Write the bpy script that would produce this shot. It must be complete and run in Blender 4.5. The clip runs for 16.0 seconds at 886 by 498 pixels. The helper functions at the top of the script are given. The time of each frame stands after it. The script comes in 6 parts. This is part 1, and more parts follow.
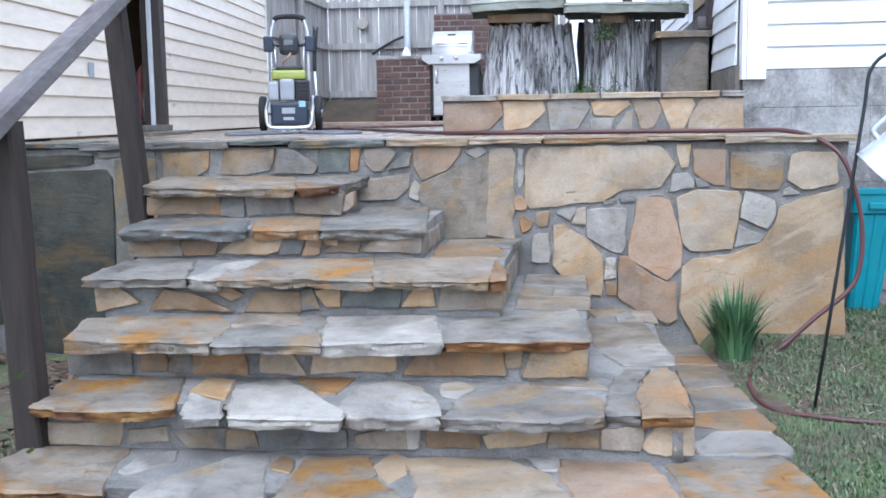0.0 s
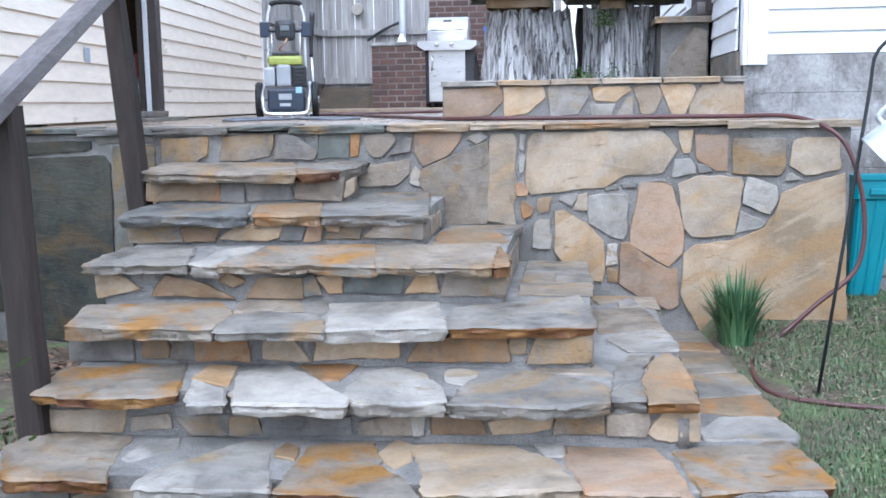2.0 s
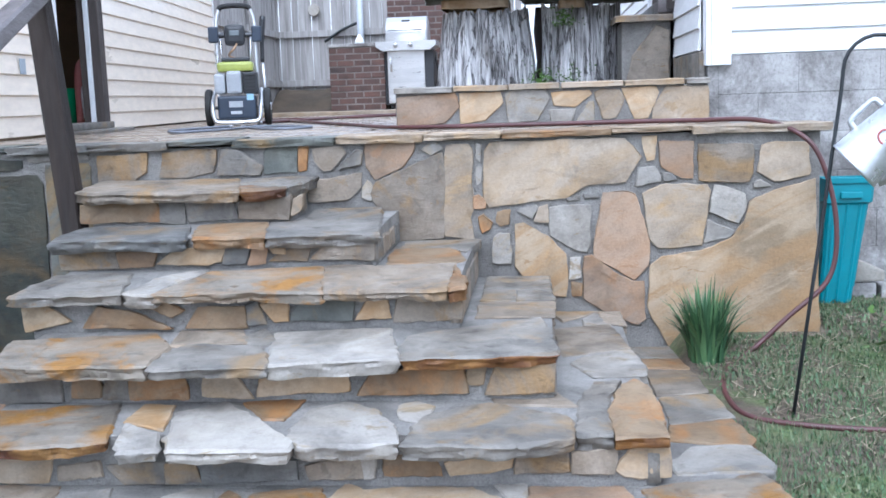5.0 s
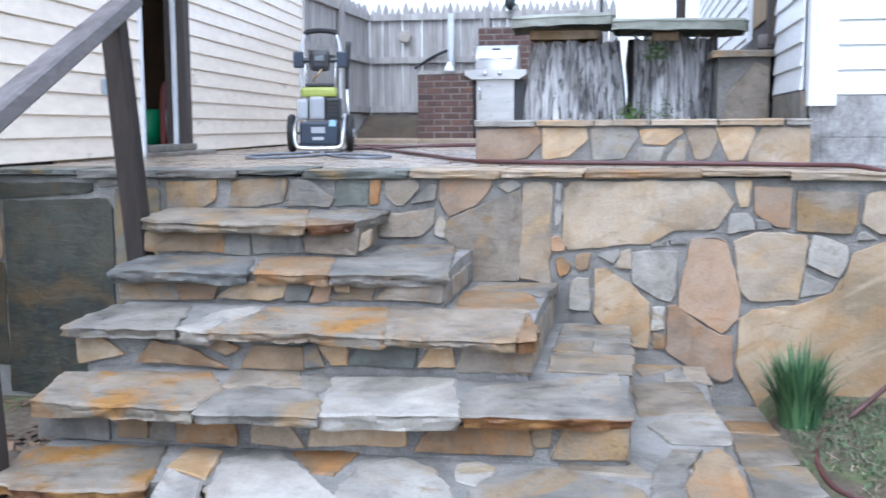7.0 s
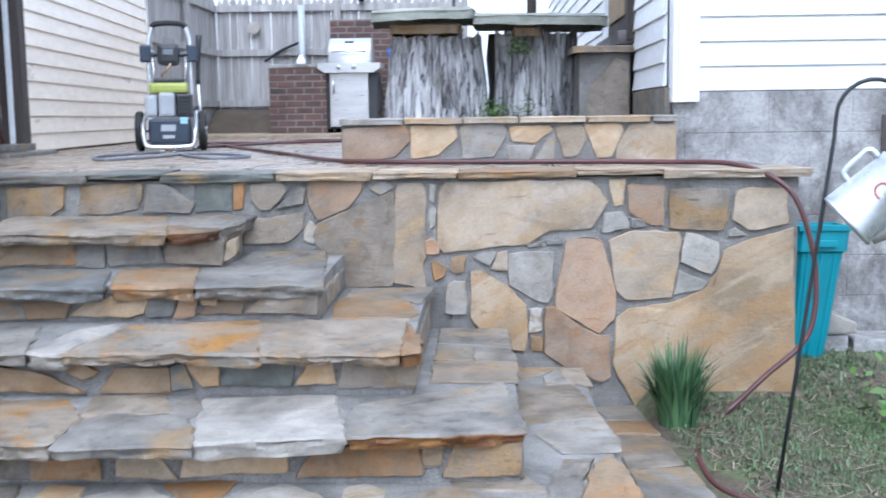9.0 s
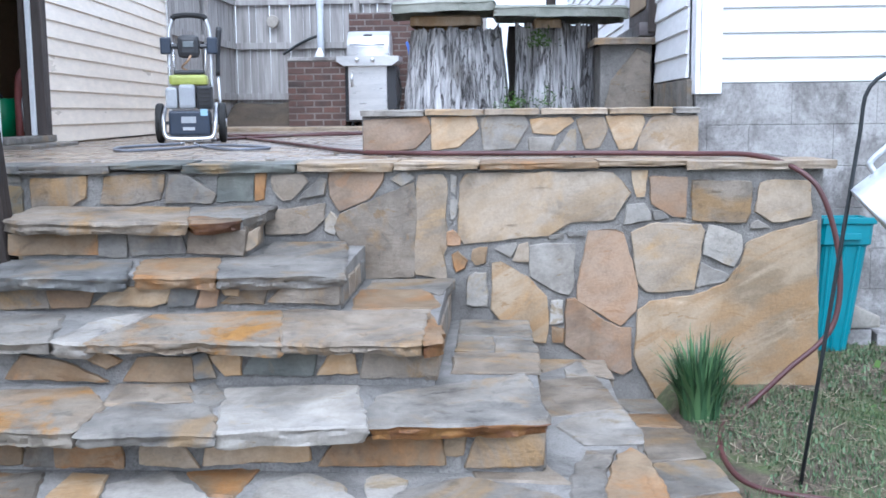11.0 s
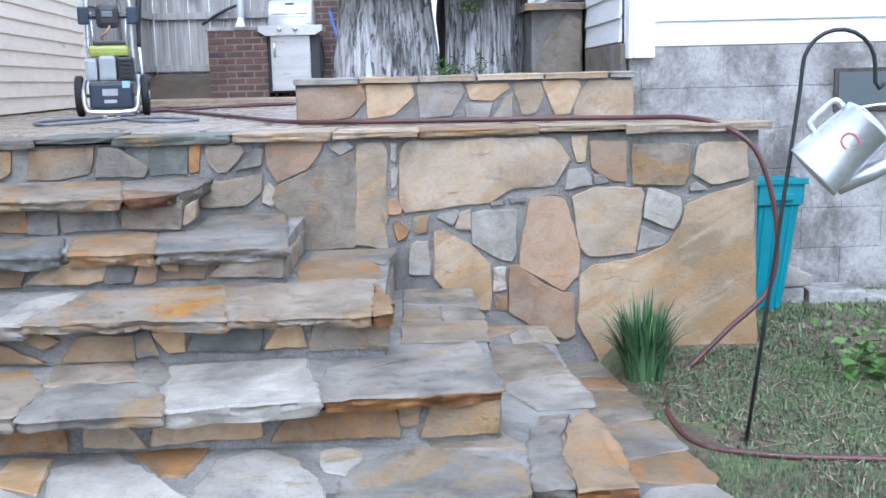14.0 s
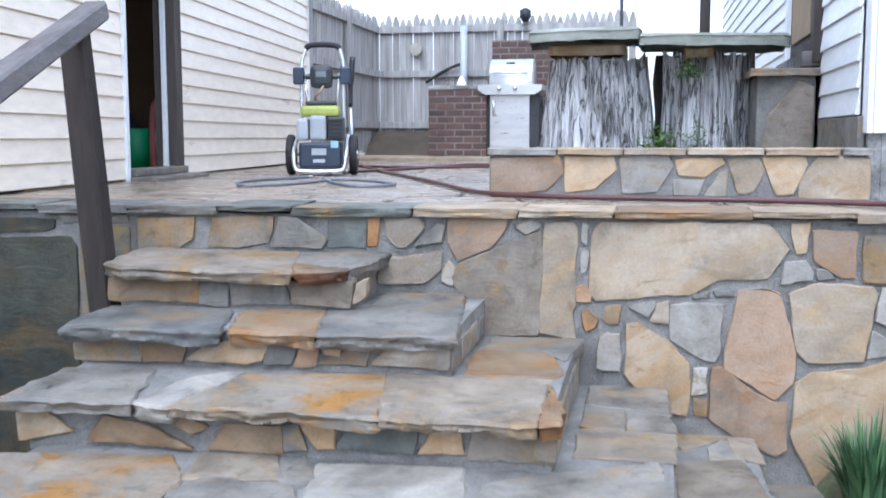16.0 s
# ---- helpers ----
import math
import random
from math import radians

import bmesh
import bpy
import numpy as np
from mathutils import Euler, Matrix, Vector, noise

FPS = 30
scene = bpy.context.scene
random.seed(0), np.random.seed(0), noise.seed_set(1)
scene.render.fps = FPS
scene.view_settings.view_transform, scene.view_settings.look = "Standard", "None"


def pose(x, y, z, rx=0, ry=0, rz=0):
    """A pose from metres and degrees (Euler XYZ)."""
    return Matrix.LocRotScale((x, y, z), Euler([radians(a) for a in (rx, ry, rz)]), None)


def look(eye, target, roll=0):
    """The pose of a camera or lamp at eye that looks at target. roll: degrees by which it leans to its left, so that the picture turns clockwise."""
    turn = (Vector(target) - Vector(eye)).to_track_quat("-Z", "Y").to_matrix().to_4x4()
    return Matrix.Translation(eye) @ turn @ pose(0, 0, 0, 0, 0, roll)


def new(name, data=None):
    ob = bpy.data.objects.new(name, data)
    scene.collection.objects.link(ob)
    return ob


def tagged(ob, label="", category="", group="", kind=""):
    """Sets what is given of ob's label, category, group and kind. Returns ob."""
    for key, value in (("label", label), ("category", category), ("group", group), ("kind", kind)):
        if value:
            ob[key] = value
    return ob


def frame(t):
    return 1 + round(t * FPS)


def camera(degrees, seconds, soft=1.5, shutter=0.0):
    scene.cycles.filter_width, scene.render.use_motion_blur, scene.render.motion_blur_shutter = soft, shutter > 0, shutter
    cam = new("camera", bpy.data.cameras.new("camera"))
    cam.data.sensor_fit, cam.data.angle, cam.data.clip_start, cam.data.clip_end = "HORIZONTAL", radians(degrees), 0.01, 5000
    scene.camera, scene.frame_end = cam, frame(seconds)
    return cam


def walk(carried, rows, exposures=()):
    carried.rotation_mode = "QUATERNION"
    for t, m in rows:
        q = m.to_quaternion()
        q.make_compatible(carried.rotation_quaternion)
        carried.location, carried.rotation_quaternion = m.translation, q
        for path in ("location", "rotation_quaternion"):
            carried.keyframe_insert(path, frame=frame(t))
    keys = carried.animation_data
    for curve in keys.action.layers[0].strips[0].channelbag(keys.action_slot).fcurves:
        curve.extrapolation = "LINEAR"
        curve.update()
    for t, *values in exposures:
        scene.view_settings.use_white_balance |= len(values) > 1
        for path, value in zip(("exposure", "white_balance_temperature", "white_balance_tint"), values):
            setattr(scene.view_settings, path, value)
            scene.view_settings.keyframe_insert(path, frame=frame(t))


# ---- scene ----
cam = camera(46.0, 16.0, soft=1.6, shutter=0.5)
EXPOSURE, KELVIN, TINT = 0.50, 5180.0, 9.5
SKY, SUN, SUN_WIDE, SUN_UP, SUN_ROUND = 0.335, 0.9, 45.0, 56.0, 178.0
CLOUD = 4.2
PATH = [
    (0, (0.433, 0.174, 1.187), (0.164, 2.139, 0.933), -0.9),
    (0.5, (0.429, 0.185, 1.184), (0.175, 2.151, 0.921), -0.9),
    (1, (0.429, 0.188, 1.185), (0.169, 2.152, 0.915), -1.0),
    (1.5, (0.418, 0.188, 1.181), (0.154, 2.152, 0.907), -0.6),
    (2, (0.392, 0.189, 1.179), (0.137, 2.153, 0.901), -0.9),
    (2.5, (0.371, 0.192, 1.179), (0.17, 2.164, 0.91), -0.9),
    (3, (0.379, 0.232, 1.168), (0.255, 2.206, 0.87), -1.1),
    (3.2, (0.394, 0.256, 1.165), (0.253, 2.228, 0.86), -1.4),
    (5.3, (0.421, 0.471, 1.243), (0.226, 2.441, 0.959), -2.0),
    (5.5, (0.406, 0.487, 1.247), (0.251, 2.461, 0.963), -2.3),
    (6, (0.366, 0.496, 1.252), (0.253, 2.474, 0.976), -1.9),
    (6.5, (0.39, 0.569, 1.257), (0.164, 2.541, 1.009), -2.4),
    (7, (0.449, 0.684, 1.262), (0.089, 2.637, 1.029), -0.3),
    (7.5, (0.42, 0.731, 1.261), (-0.027, 2.664, 1.006), -0.8),
    (8, (0.375, 0.822, 1.274), (0.201, 2.799, 1.026), -2.8),
    (8.5, (0.327, 0.851, 1.285), (0.348, 2.836, 1.044), -3.8),
    (9, (0.337, 0.839, 1.296), (0.262, 2.822, 1.044), -0.7),
    (9.2, (0.336, 0.833, 1.293), (0.202, 2.811, 1.029), -1.3),
    (11.3, (0.317, 0.851, 1.282), (0.227, 2.831, 1.02), -0.2),
    (11.5, (0.323, 0.857, 1.282), (0.296, 2.839, 1.016), -0.6),
    (12, (0.298, 0.849, 1.289), (0.22, 2.83, 1.022), -0.8),
    (12.5, (0.253, 0.835, 1.289), (0.112, 2.81, 1.006), -0.9),
    (13, (0.233, 0.843, 1.285), (0.152, 2.821, 1.003), -0.7),
    (13.5, (0.242, 0.864, 1.274), (0.243, 2.839, 0.962), -0.9),
    (14, (0.24, 0.884, 1.27), (0.281, 2.858, 0.95), -1.4),
    (14.5, (0.255, 0.958, 1.275), (0.208, 2.933, 0.965), -1.2),
    (15, (0.339, 1.053, 1.302), (0.083, 3.019, 1.036), -0.8),
    (15.5, (0.402, 1.116, 1.323), (0.012, 3.06, 1.067), -1.0),
    (16, (0.359, 1.26, 1.337), (-0.025, 3.211, 1.124), -0.1),
]
walk(cam, [(t, look(eye, target, roll)) for t, eye, target, roll in PATH], exposures=((0, EXPOSURE - 0.08, KELVIN, TINT), (1.5, EXPOSURE - 0.03, KELVIN, TINT), (3, EXPOSURE + 0.04, KELVIN, TINT), (6, EXPOSURE, KELVIN, TINT), (16, EXPOSURE - 0.02, KELVIN, TINT)))

# ---- world and sun ----
world = bpy.data.worlds.new("sky")
scene.world = world
world.use_nodes = True
wn, wl = world.node_tree.nodes, world.node_tree.links
sky = wn.new("ShaderNodeTexSky")
sky.sky_type = "NISHITA"
sky.sun_disc = False
sky.sun_elevation, sky.sun_rotation = radians(SUN_UP), radians(SUN_ROUND)
sky.air_density, sky.dust_density, sky.ozone_density = 0.8, 4.0, 0.4
wn["Background"].inputs["Strength"].default_value = SKY
haze = wn.new("ShaderNodeHueSaturation")
haze.inputs["Saturation"].default_value = 0.3
wl.new(sky.outputs[0], haze.inputs["Color"])
cloud = wn.new("ShaderNodeMix")
cloud.data_type = "RGBA"
cloud.inputs[0].default_value = 0.5
cloud.inputs[7].default_value = (CLOUD, CLOUD, CLOUD * 1.03, 1)
wl.new(haze.outputs[0], cloud.inputs[6])
wl.new(cloud.outputs[2], wn["Background"].inputs[0])
sun = new("sun", bpy.data.lights.new("sun", "SUN"))
sun.data.energy, sun.data.angle, sun.data.color = SUN, radians(SUN_WIDE), (1.0, 0.98, 0.95)
a, b = radians(SUN_ROUND), radians(SUN_UP)
sun.matrix_world = look((0, 0, 0), (-math.sin(a) * math.cos(b), -math.cos(a) * math.cos(b), -math.sin(b)))


# ---- materials ----
def nodes_of(name):
    m = bpy.data.materials.new(name)
    m.use_nodes = True
    n, l = m.node_tree.nodes, m.node_tree.links
    return m, n, l, n["Principled BSDF"]


def spot(n, l, vec, scale, detail=4.0, rough=0.55, distort=0.0):
    t = n.new("ShaderNodeTexNoise")
    t.inputs["Scale"].default_value, t.inputs["Detail"].default_value = scale, detail
    t.inputs["Roughness"].default_value, t.inputs["Distortion"].default_value = rough, distort
    l.new(vec, t.inputs["Vector"])
    return t.outputs["Fac"]


def ramp(n, l, fac, stops):
    r = n.new("ShaderNodeValToRGB")
    while len(r.color_ramp.elements) < len(stops):
        r.color_ramp.elements.new(0.5)
    for e, (p, c) in zip(r.color_ramp.elements, stops):
        e.position, e.color = p, (*c, 1) if len(c) == 3 else c
    l.new(fac, r.inputs[0])
    return r.outputs[0]


def mixed(n, l, fac, a, b, how="MIX"):
    x = n.new("ShaderNodeMix")
    x.data_type, x.blend_type = "RGBA", how
    for v, i in ((fac, 0), (a, 6), (b, 7)):
        if isinstance(v, (int, float)):
            x.inputs[i].default_value = v
        elif isinstance(v, tuple):
            x.inputs[i].default_value = (*v, 1)
        else:
            l.new(v, x.inputs[i])
    return x.outputs[2]


def place_of(n, l, stretch=(1, 1, 1), vary=True, whole=False):
    """Object coordinates, shifted by a random amount for each object."""
    c, m = n.new("ShaderNodeTexCoord"), n.new("ShaderNodeMapping")
    m.inputs["Scale"].default_value = stretch
    l.new(n.new("ShaderNodeNewGeometry").outputs["Position"] if whole else c.outputs["Object"], m.inputs["Vector"])
    if vary:
        o, k = n.new("ShaderNodeObjectInfo"), n.new("ShaderNodeMath")
        k.operation = "MULTIPLY"
        k.inputs[1].default_value = 57.0
        l.new(o.outputs["Random"], k.inputs[0])
        l.new(k.outputs[0], m.inputs["Location"])
    return m.outputs[0]


def bumped(n, l, shader, height, strength, distance):
    b = n.new("ShaderNodeBump")
    b.inputs["Strength"].default_value, b.inputs["Distance"].default_value = strength, distance
    l.new(height, b.inputs["Height"])
    l.new(b.outputs[0], shader.inputs["Normal"])


BLACK, WHITE = (0, 0, 0), (1, 1, 1)


def stone_mat(name, light, mid, dark, stain, amount, gloss=0.62, beds_seen=0.5, sweep=0.25, rich=1.12, flow=0.0):
    """Sandstone: cloudy beds of three tones, rusty stains over part of it, fine grain and relief."""
    m, n, l, s = nodes_of(name)
    light, mid, dark, stain = [tuple(0.45 * (sum(c) / 3 + (k - sum(c) / 3) * rich) for k in c) for c in (light, mid, dark, stain)]
    v = place_of(n, l)
    beds = place_of(n, l, (1.0, 2.2, 5.0))
    tone = ramp(n, l, spot(n, l, v, 3.4, 7, 0.62, 0.6), ((0.36, tuple(c * 0.85 for c in dark)), (0.5, mid), (0.63, light)))
    streak = ramp(n, l, spot(n, l, beds, 5.0, 6, 0.6, 1.2), ((0.33, (0.58, 0.56, 0.54)), (0.50, (0.95, 0.95, 0.95)), (0.66, (1.18, 1.18, 1.18))))
    tone = mixed(n, l, beds_seen, tone, streak, "MULTIPLY")
    rust = ramp(n, l, spot(n, l, v, 2.6, 6, 0.65, 1.0), ((0.62 - amount * 0.35, BLACK), (0.72 - amount * 0.3, WHITE)))
    tone = mixed(n, l, rust, tone, mixed(n, l, spot(n, l, v, 22, 3), stain, tuple(min(1, c * 1.5) for c in stain)))
    wide = ramp(n, l, spot(n, l, place_of(n, l, (1.0, 1.9, 1.0)), 2.1, 3, 0.5, 1.4), ((0.42, BLACK), (0.66, (sweep,) * 3)))
    tone = mixed(n, l, wide, tone, tuple(min(1, c * 1.25) for c in stain))
    pale = ramp(n, l, spot(n, l, place_of(n, l, (1.3, 1.0, 1.0)), 3.1, 4, 0.55, 0.8), ((0.48, BLACK), (0.66, (0.6,) * 3)))
    tone = mixed(n, l, pale, tone, tuple(min(1, c * 1.35) for c in light))
    if flow:
        c, turn, wide_bands = n.new("ShaderNodeTexCoord"), n.new("ShaderNodeMapping"), n.new("ShaderNodeMapping")
        turn.inputs["Rotation"].default_value = (0, 0, radians(-28))
        wide_bands.inputs["Scale"].default_value = (0.55, 3.4, 1.0)
        l.new(c.outputs["Object"], turn.inputs["Vector"])
        l.new(turn.outputs[0], wide_bands.inputs["Vector"])
        bands = spot(n, l, wide_bands.outputs[0], 2.3, 6, 0.6, 0.9)
        tone = mixed(n, l, ramp(n, l, bands, ((0.50, BLACK), (0.62, (flow,) * 3))), tone, tuple(min(1, k * 1.12) for k in stain))
        tone = mixed(n, l, ramp(n, l, bands, ((0.36, (flow,) * 3), (0.47, BLACK))), tone, tuple(min(1, k * 1.15) for k in light))
    flecks = ramp(n, l, spot(n, l, beds, 7.0, 5, 0.7, 0.5), ((0.615, BLACK), (0.66, (0.75,) * 3)))
    tone = mixed(n, l, flecks, tone, stain)
    pits = ramp(n, l, spot(n, l, v, 17, 6, 0.7, 0.6), ((0.34, (0.55, 0.54, 0.53)), (0.46, WHITE)))
    tone = mixed(n, l, min(0.7, 0.1 + 1.2 * beds_seen), tone, pits, "MULTIPLY")
    grain = ramp(n, l, spot(n, l, v, 95, 3, 0.7), ((0.3, (0.78, 0.78, 0.78)), (0.7, (1.12, 1.12, 1.12))))
    tone = mixed(n, l, 0.6, tone, grain, "MULTIPLY")
    one = n.new("ShaderNodeObjectInfo")
    tone = mixed(n, l, 1.0, tone, ramp(n, l, one.outputs["Random"], ((0.0, (0.86, 0.86, 0.865)), (1.0, (1.12, 1.105, 1.09)))), "MULTIPLY")
    l.new(tone, s.inputs["Base Color"])
    l.new(ramp(n, l, spot(n, l, v, 8, 4), ((0.3, (gloss - 0.2,) * 3), (0.7, (gloss + 0.2,) * 3))), s.inputs["Roughness"])
    rel = n.new("ShaderNodeMath")
    rel.operation = "ADD"
    l.new(spot(n, l, beds, 9, 8, 0.7, 0.8), rel.inputs[0])
    small = n.new("ShaderNodeMath")
    small.operation = "MULTIPLY"
    small.inputs[1].default_value = 0.22
    l.new(spot(n, l, v, 60, 4, 0.65), small.inputs[0])
    l.new(small.outputs[0], rel.inputs[1])
    bumped(n, l, s, rel.outputs[0], 0.14 + 0.75 * beds_seen, 0.014)
    return m


def plain_mat(name, light, dark, scale=6.0, rough=0.6, metal=0.0, bump=0.15, distance=0.004, stretch=(1, 1, 1), vary=True, coarse=0.25, lo=0.3, hi=0.7, whole=False):
    """A surface of one colour that drifts between two tones, at a large and a small scale."""
    m, n, l, s = nodes_of(name)
    v = place_of(n, l, stretch, vary and not whole, whole)
    big = ramp(n, l, spot(n, l, v, scale * coarse, 5, 0.6, 0.4), ((lo, dark), (hi, light)))
    small = ramp(n, l, spot(n, l, v, scale * 4, 5, 0.65), ((0.25, (0.8, 0.8, 0.8)), (0.75, (1.1, 1.1, 1.1))))
    l.new(mixed(n, l, 0.7, big, small, "MULTIPLY"), s.inputs["Base Color"])
    s.inputs["Metallic"].default_value = metal
    l.new(ramp(n, l, spot(n, l, v, scale, 4), ((0.3, (max(0.02, rough - 0.1),) * 3), (0.7, (min(1, rough + 0.1),) * 3))), s.inputs["Roughness"])
    if bump:
        bumped(n, l, s, spot(n, l, v, scale * 3, 6, 0.65), bump, distance)
    return m


STONE = {
    "t": stone_mat("tan_sandstone", (0.50, 0.43, 0.345), (0.42, 0.355, 0.28), (0.31, 0.27, 0.22), (0.42, 0.28, 0.14), 0.32, rich=1.08, sweep=0.18),
    "n": stone_mat("grey_sandstone", (0.45, 0.415, 0.36), (0.35, 0.325, 0.285), (0.24, 0.23, 0.21), (0.40, 0.28, 0.15), 0.30, rich=1.0, sweep=0.13),
    "c": stone_mat("cream_sandstone", (0.72, 0.61, 0.48), (0.59, 0.49, 0.375), (0.45, 0.375, 0.29), (0.60, 0.43, 0.25), 0.22, beds_seen=0.2, sweep=0.5, flow=0.4),
    "y": stone_mat("ochre_sandstone", (0.86, 0.69, 0.49), (0.78, 0.60, 0.40), (0.67, 0.51, 0.33), (0.66, 0.42, 0.21), 0.16, beds_seen=0.15, sweep=0.75, flow=0.75),
    "p": stone_mat("pink_sandstone", (0.64, 0.495, 0.37), (0.56, 0.42, 0.30), (0.45, 0.335, 0.24), (0.60, 0.36, 0.20), 0.2, beds_seen=0.2, sweep=0.6, flow=0.4),
    "o": stone_mat("orange_sandstone", (0.46, 0.35, 0.23), (0.41, 0.29, 0.175), (0.30, 0.22, 0.145), (0.45, 0.24, 0.10), 0.35, beds_seen=0.3),
    "w": stone_mat("pale_sandstone", (0.70, 0.65, 0.57), (0.60, 0.555, 0.49), (0.45, 0.42, 0.375), (0.48, 0.36, 0.20), 0.2, beds_seen=0.3, rich=0.95, sweep=0.15),
    "r": stone_mat("rusty_sandstone", (0.46, 0.41, 0.34), (0.38, 0.335, 0.27), (0.27, 0.24, 0.20), (0.42, 0.22, 0.06), 0.36, sweep=0.35),
    "g": stone_mat("blue_grey_sandstone", (0.37, 0.36, 0.33), (0.29, 0.285, 0.265), (0.19, 0.19, 0.18), (0.36, 0.26, 0.15), 0.26, rich=1.0, sweep=0.1),
    "b": stone_mat("slate_green_stone", (0.28, 0.29, 0.26), (0.21, 0.225, 0.20), (0.14, 0.15, 0.135), (0.32, 0.23, 0.12), 0.25, rich=1.1, sweep=0.1),
}
# Green slate again, its colour lowered for the shade left of the handrail.
STONE["d"] = stone_mat("shaded_mossy_slate", (0.10, 0.10, 0.075), (0.052, 0.062, 0.05), (0.02, 0.032, 0.03), (0.12, 0.085, 0.04), 0.32, sweep=0.4)
RUST_EDGE = stone_mat("rust_brown_stone_edge", (0.46, 0.26, 0.09), (0.36, 0.17, 0.05), (0.20, 0.08, 0.03), (0.16, 0.06, 0.03), 0.4)


def mortar_mat():
    """Sandy grey mortar: trowelled lumps, sand grains, damp and dirty patches."""
    m, n, l, s = nodes_of("grey_mortar")
    v = place_of(n, l, vary=False, whole=True)
    tone = ramp(n, l, spot(n, l, v, 4.5, 6, 0.65, 0.5), ((0.32, (0.135, 0.126, 0.115)), (0.5, (0.20, 0.189, 0.173)), (0.68, (0.275, 0.26, 0.24))))
    grit = ramp(n, l, spot(n, l, v, 130, 3, 0.8), ((0.3, (0.62, 0.62, 0.62)), (0.5, WHITE), (0.72, (1.25, 1.25, 1.24))))
    tone = mixed(n, l, 0.75, tone, grit, "MULTIPLY")
    dirt = ramp(n, l, spot(n, l, v, 13, 5, 0.7, 0.6), ((0.56, BLACK), (0.7, (0.55,) * 3)))
    l.new(mixed(n, l, dirt, tone, (0.085, 0.076, 0.065)), s.inputs["Base Color"])
    s.inputs["Roughness"].default_value = 0.93
    lumps, fine = spot(n, l, v, 22, 6, 0.7, 0.4), n.new("ShaderNodeMath")
    fine.operation = "ADD"
    l.new(lumps, fine.inputs[0])
    l.new(spot(n, l, v, 110, 3, 0.7), fine.inputs[1])
    bumped(n, l, s, fine.outputs[0], 0.75, 0.010)
    return m


MORTAR = mortar_mat()
PATIO = stone_mat("patio_flagstone", (0.56, 0.48, 0.39), (0.50, 0.41, 0.32), (0.38, 0.31, 0.25), (0.44, 0.31, 0.19), 0.3, 0.3)
SIDING = plain_mat("cream_vinyl_siding", (0.91, 0.80, 0.66), (0.87, 0.76, 0.625), 3, 0.36, bump=0.05, distance=0.002, stretch=(0.5, 1, 2))
SIDING_WHITE = plain_mat("white_vinyl_siding", (0.82, 0.82, 0.82), (0.77, 0.77, 0.77), 3, 0.42, bump=0.05, distance=0.002, stretch=(0.5, 1, 2))
TRIM = plain_mat("white_painted_trim", (0.82, 0.83, 0.85), (0.77, 0.78, 0.80), 5, 0.45, bump=0.05)


def block_mat():
    """Old painted concrete block: pale grey with worn dark patches, rough pores and runs of dirt."""
    m, n, l, s = nodes_of("weathered_concrete_block")
    v = place_of(n, l, vary=False, whole=True)
    tone = ramp(n, l, spot(n, l, v, 5.5, 7, 0.7, 0.5), ((0.30, (0.22, 0.21, 0.20)), (0.52, (0.36, 0.345, 0.33)), (0.7, (0.45, 0.435, 0.42))))
    dirt = ramp(n, l, spot(n, l, place_of(n, l, (1.3, 1.3, 0.9), False, True), 2.6, 8, 0.72, 0.3), ((0.46, BLACK), (0.62, (0.85,) * 3)))
    tone = mixed(n, l, dirt, tone, (0.115, 0.105, 0.098))
    pores = ramp(n, l, spot(n, l, v, 70, 5, 0.7), ((0.32, (0.6, 0.6, 0.6)), (0.5, WHITE), (0.75, (1.12, 1.12, 1.12))))
    l.new(mixed(n, l, 0.8, tone, pores, "MULTIPLY"), s.inputs["Base Color"])
    s.inputs["Roughness"].default_value = 0.92
    bumped(n, l, s, spot(n, l, v, 45, 7, 0.75), 0.8, 0.008)
    return m


BLOCK = block_mat()
# Post timber is brown, with the shade around the handrail darkening its colour.
RAIL_WOOD = plain_mat("shaded_weathered_brown_timber", (0.042, 0.029, 0.022), (0.011, 0.0075, 0.006), 9, 0.8, bump=0.6, distance=0.006, stretch=(5, 5, 0.7))
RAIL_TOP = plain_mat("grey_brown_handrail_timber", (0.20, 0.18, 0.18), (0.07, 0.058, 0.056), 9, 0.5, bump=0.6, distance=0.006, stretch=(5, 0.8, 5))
FENCE = plain_mat("silver_grey_fence_board", (0.46, 0.44, 0.42), (0.22, 0.205, 0.195), 8, 0.85, bump=0.6, distance=0.005, stretch=(6, 6, 0.5))


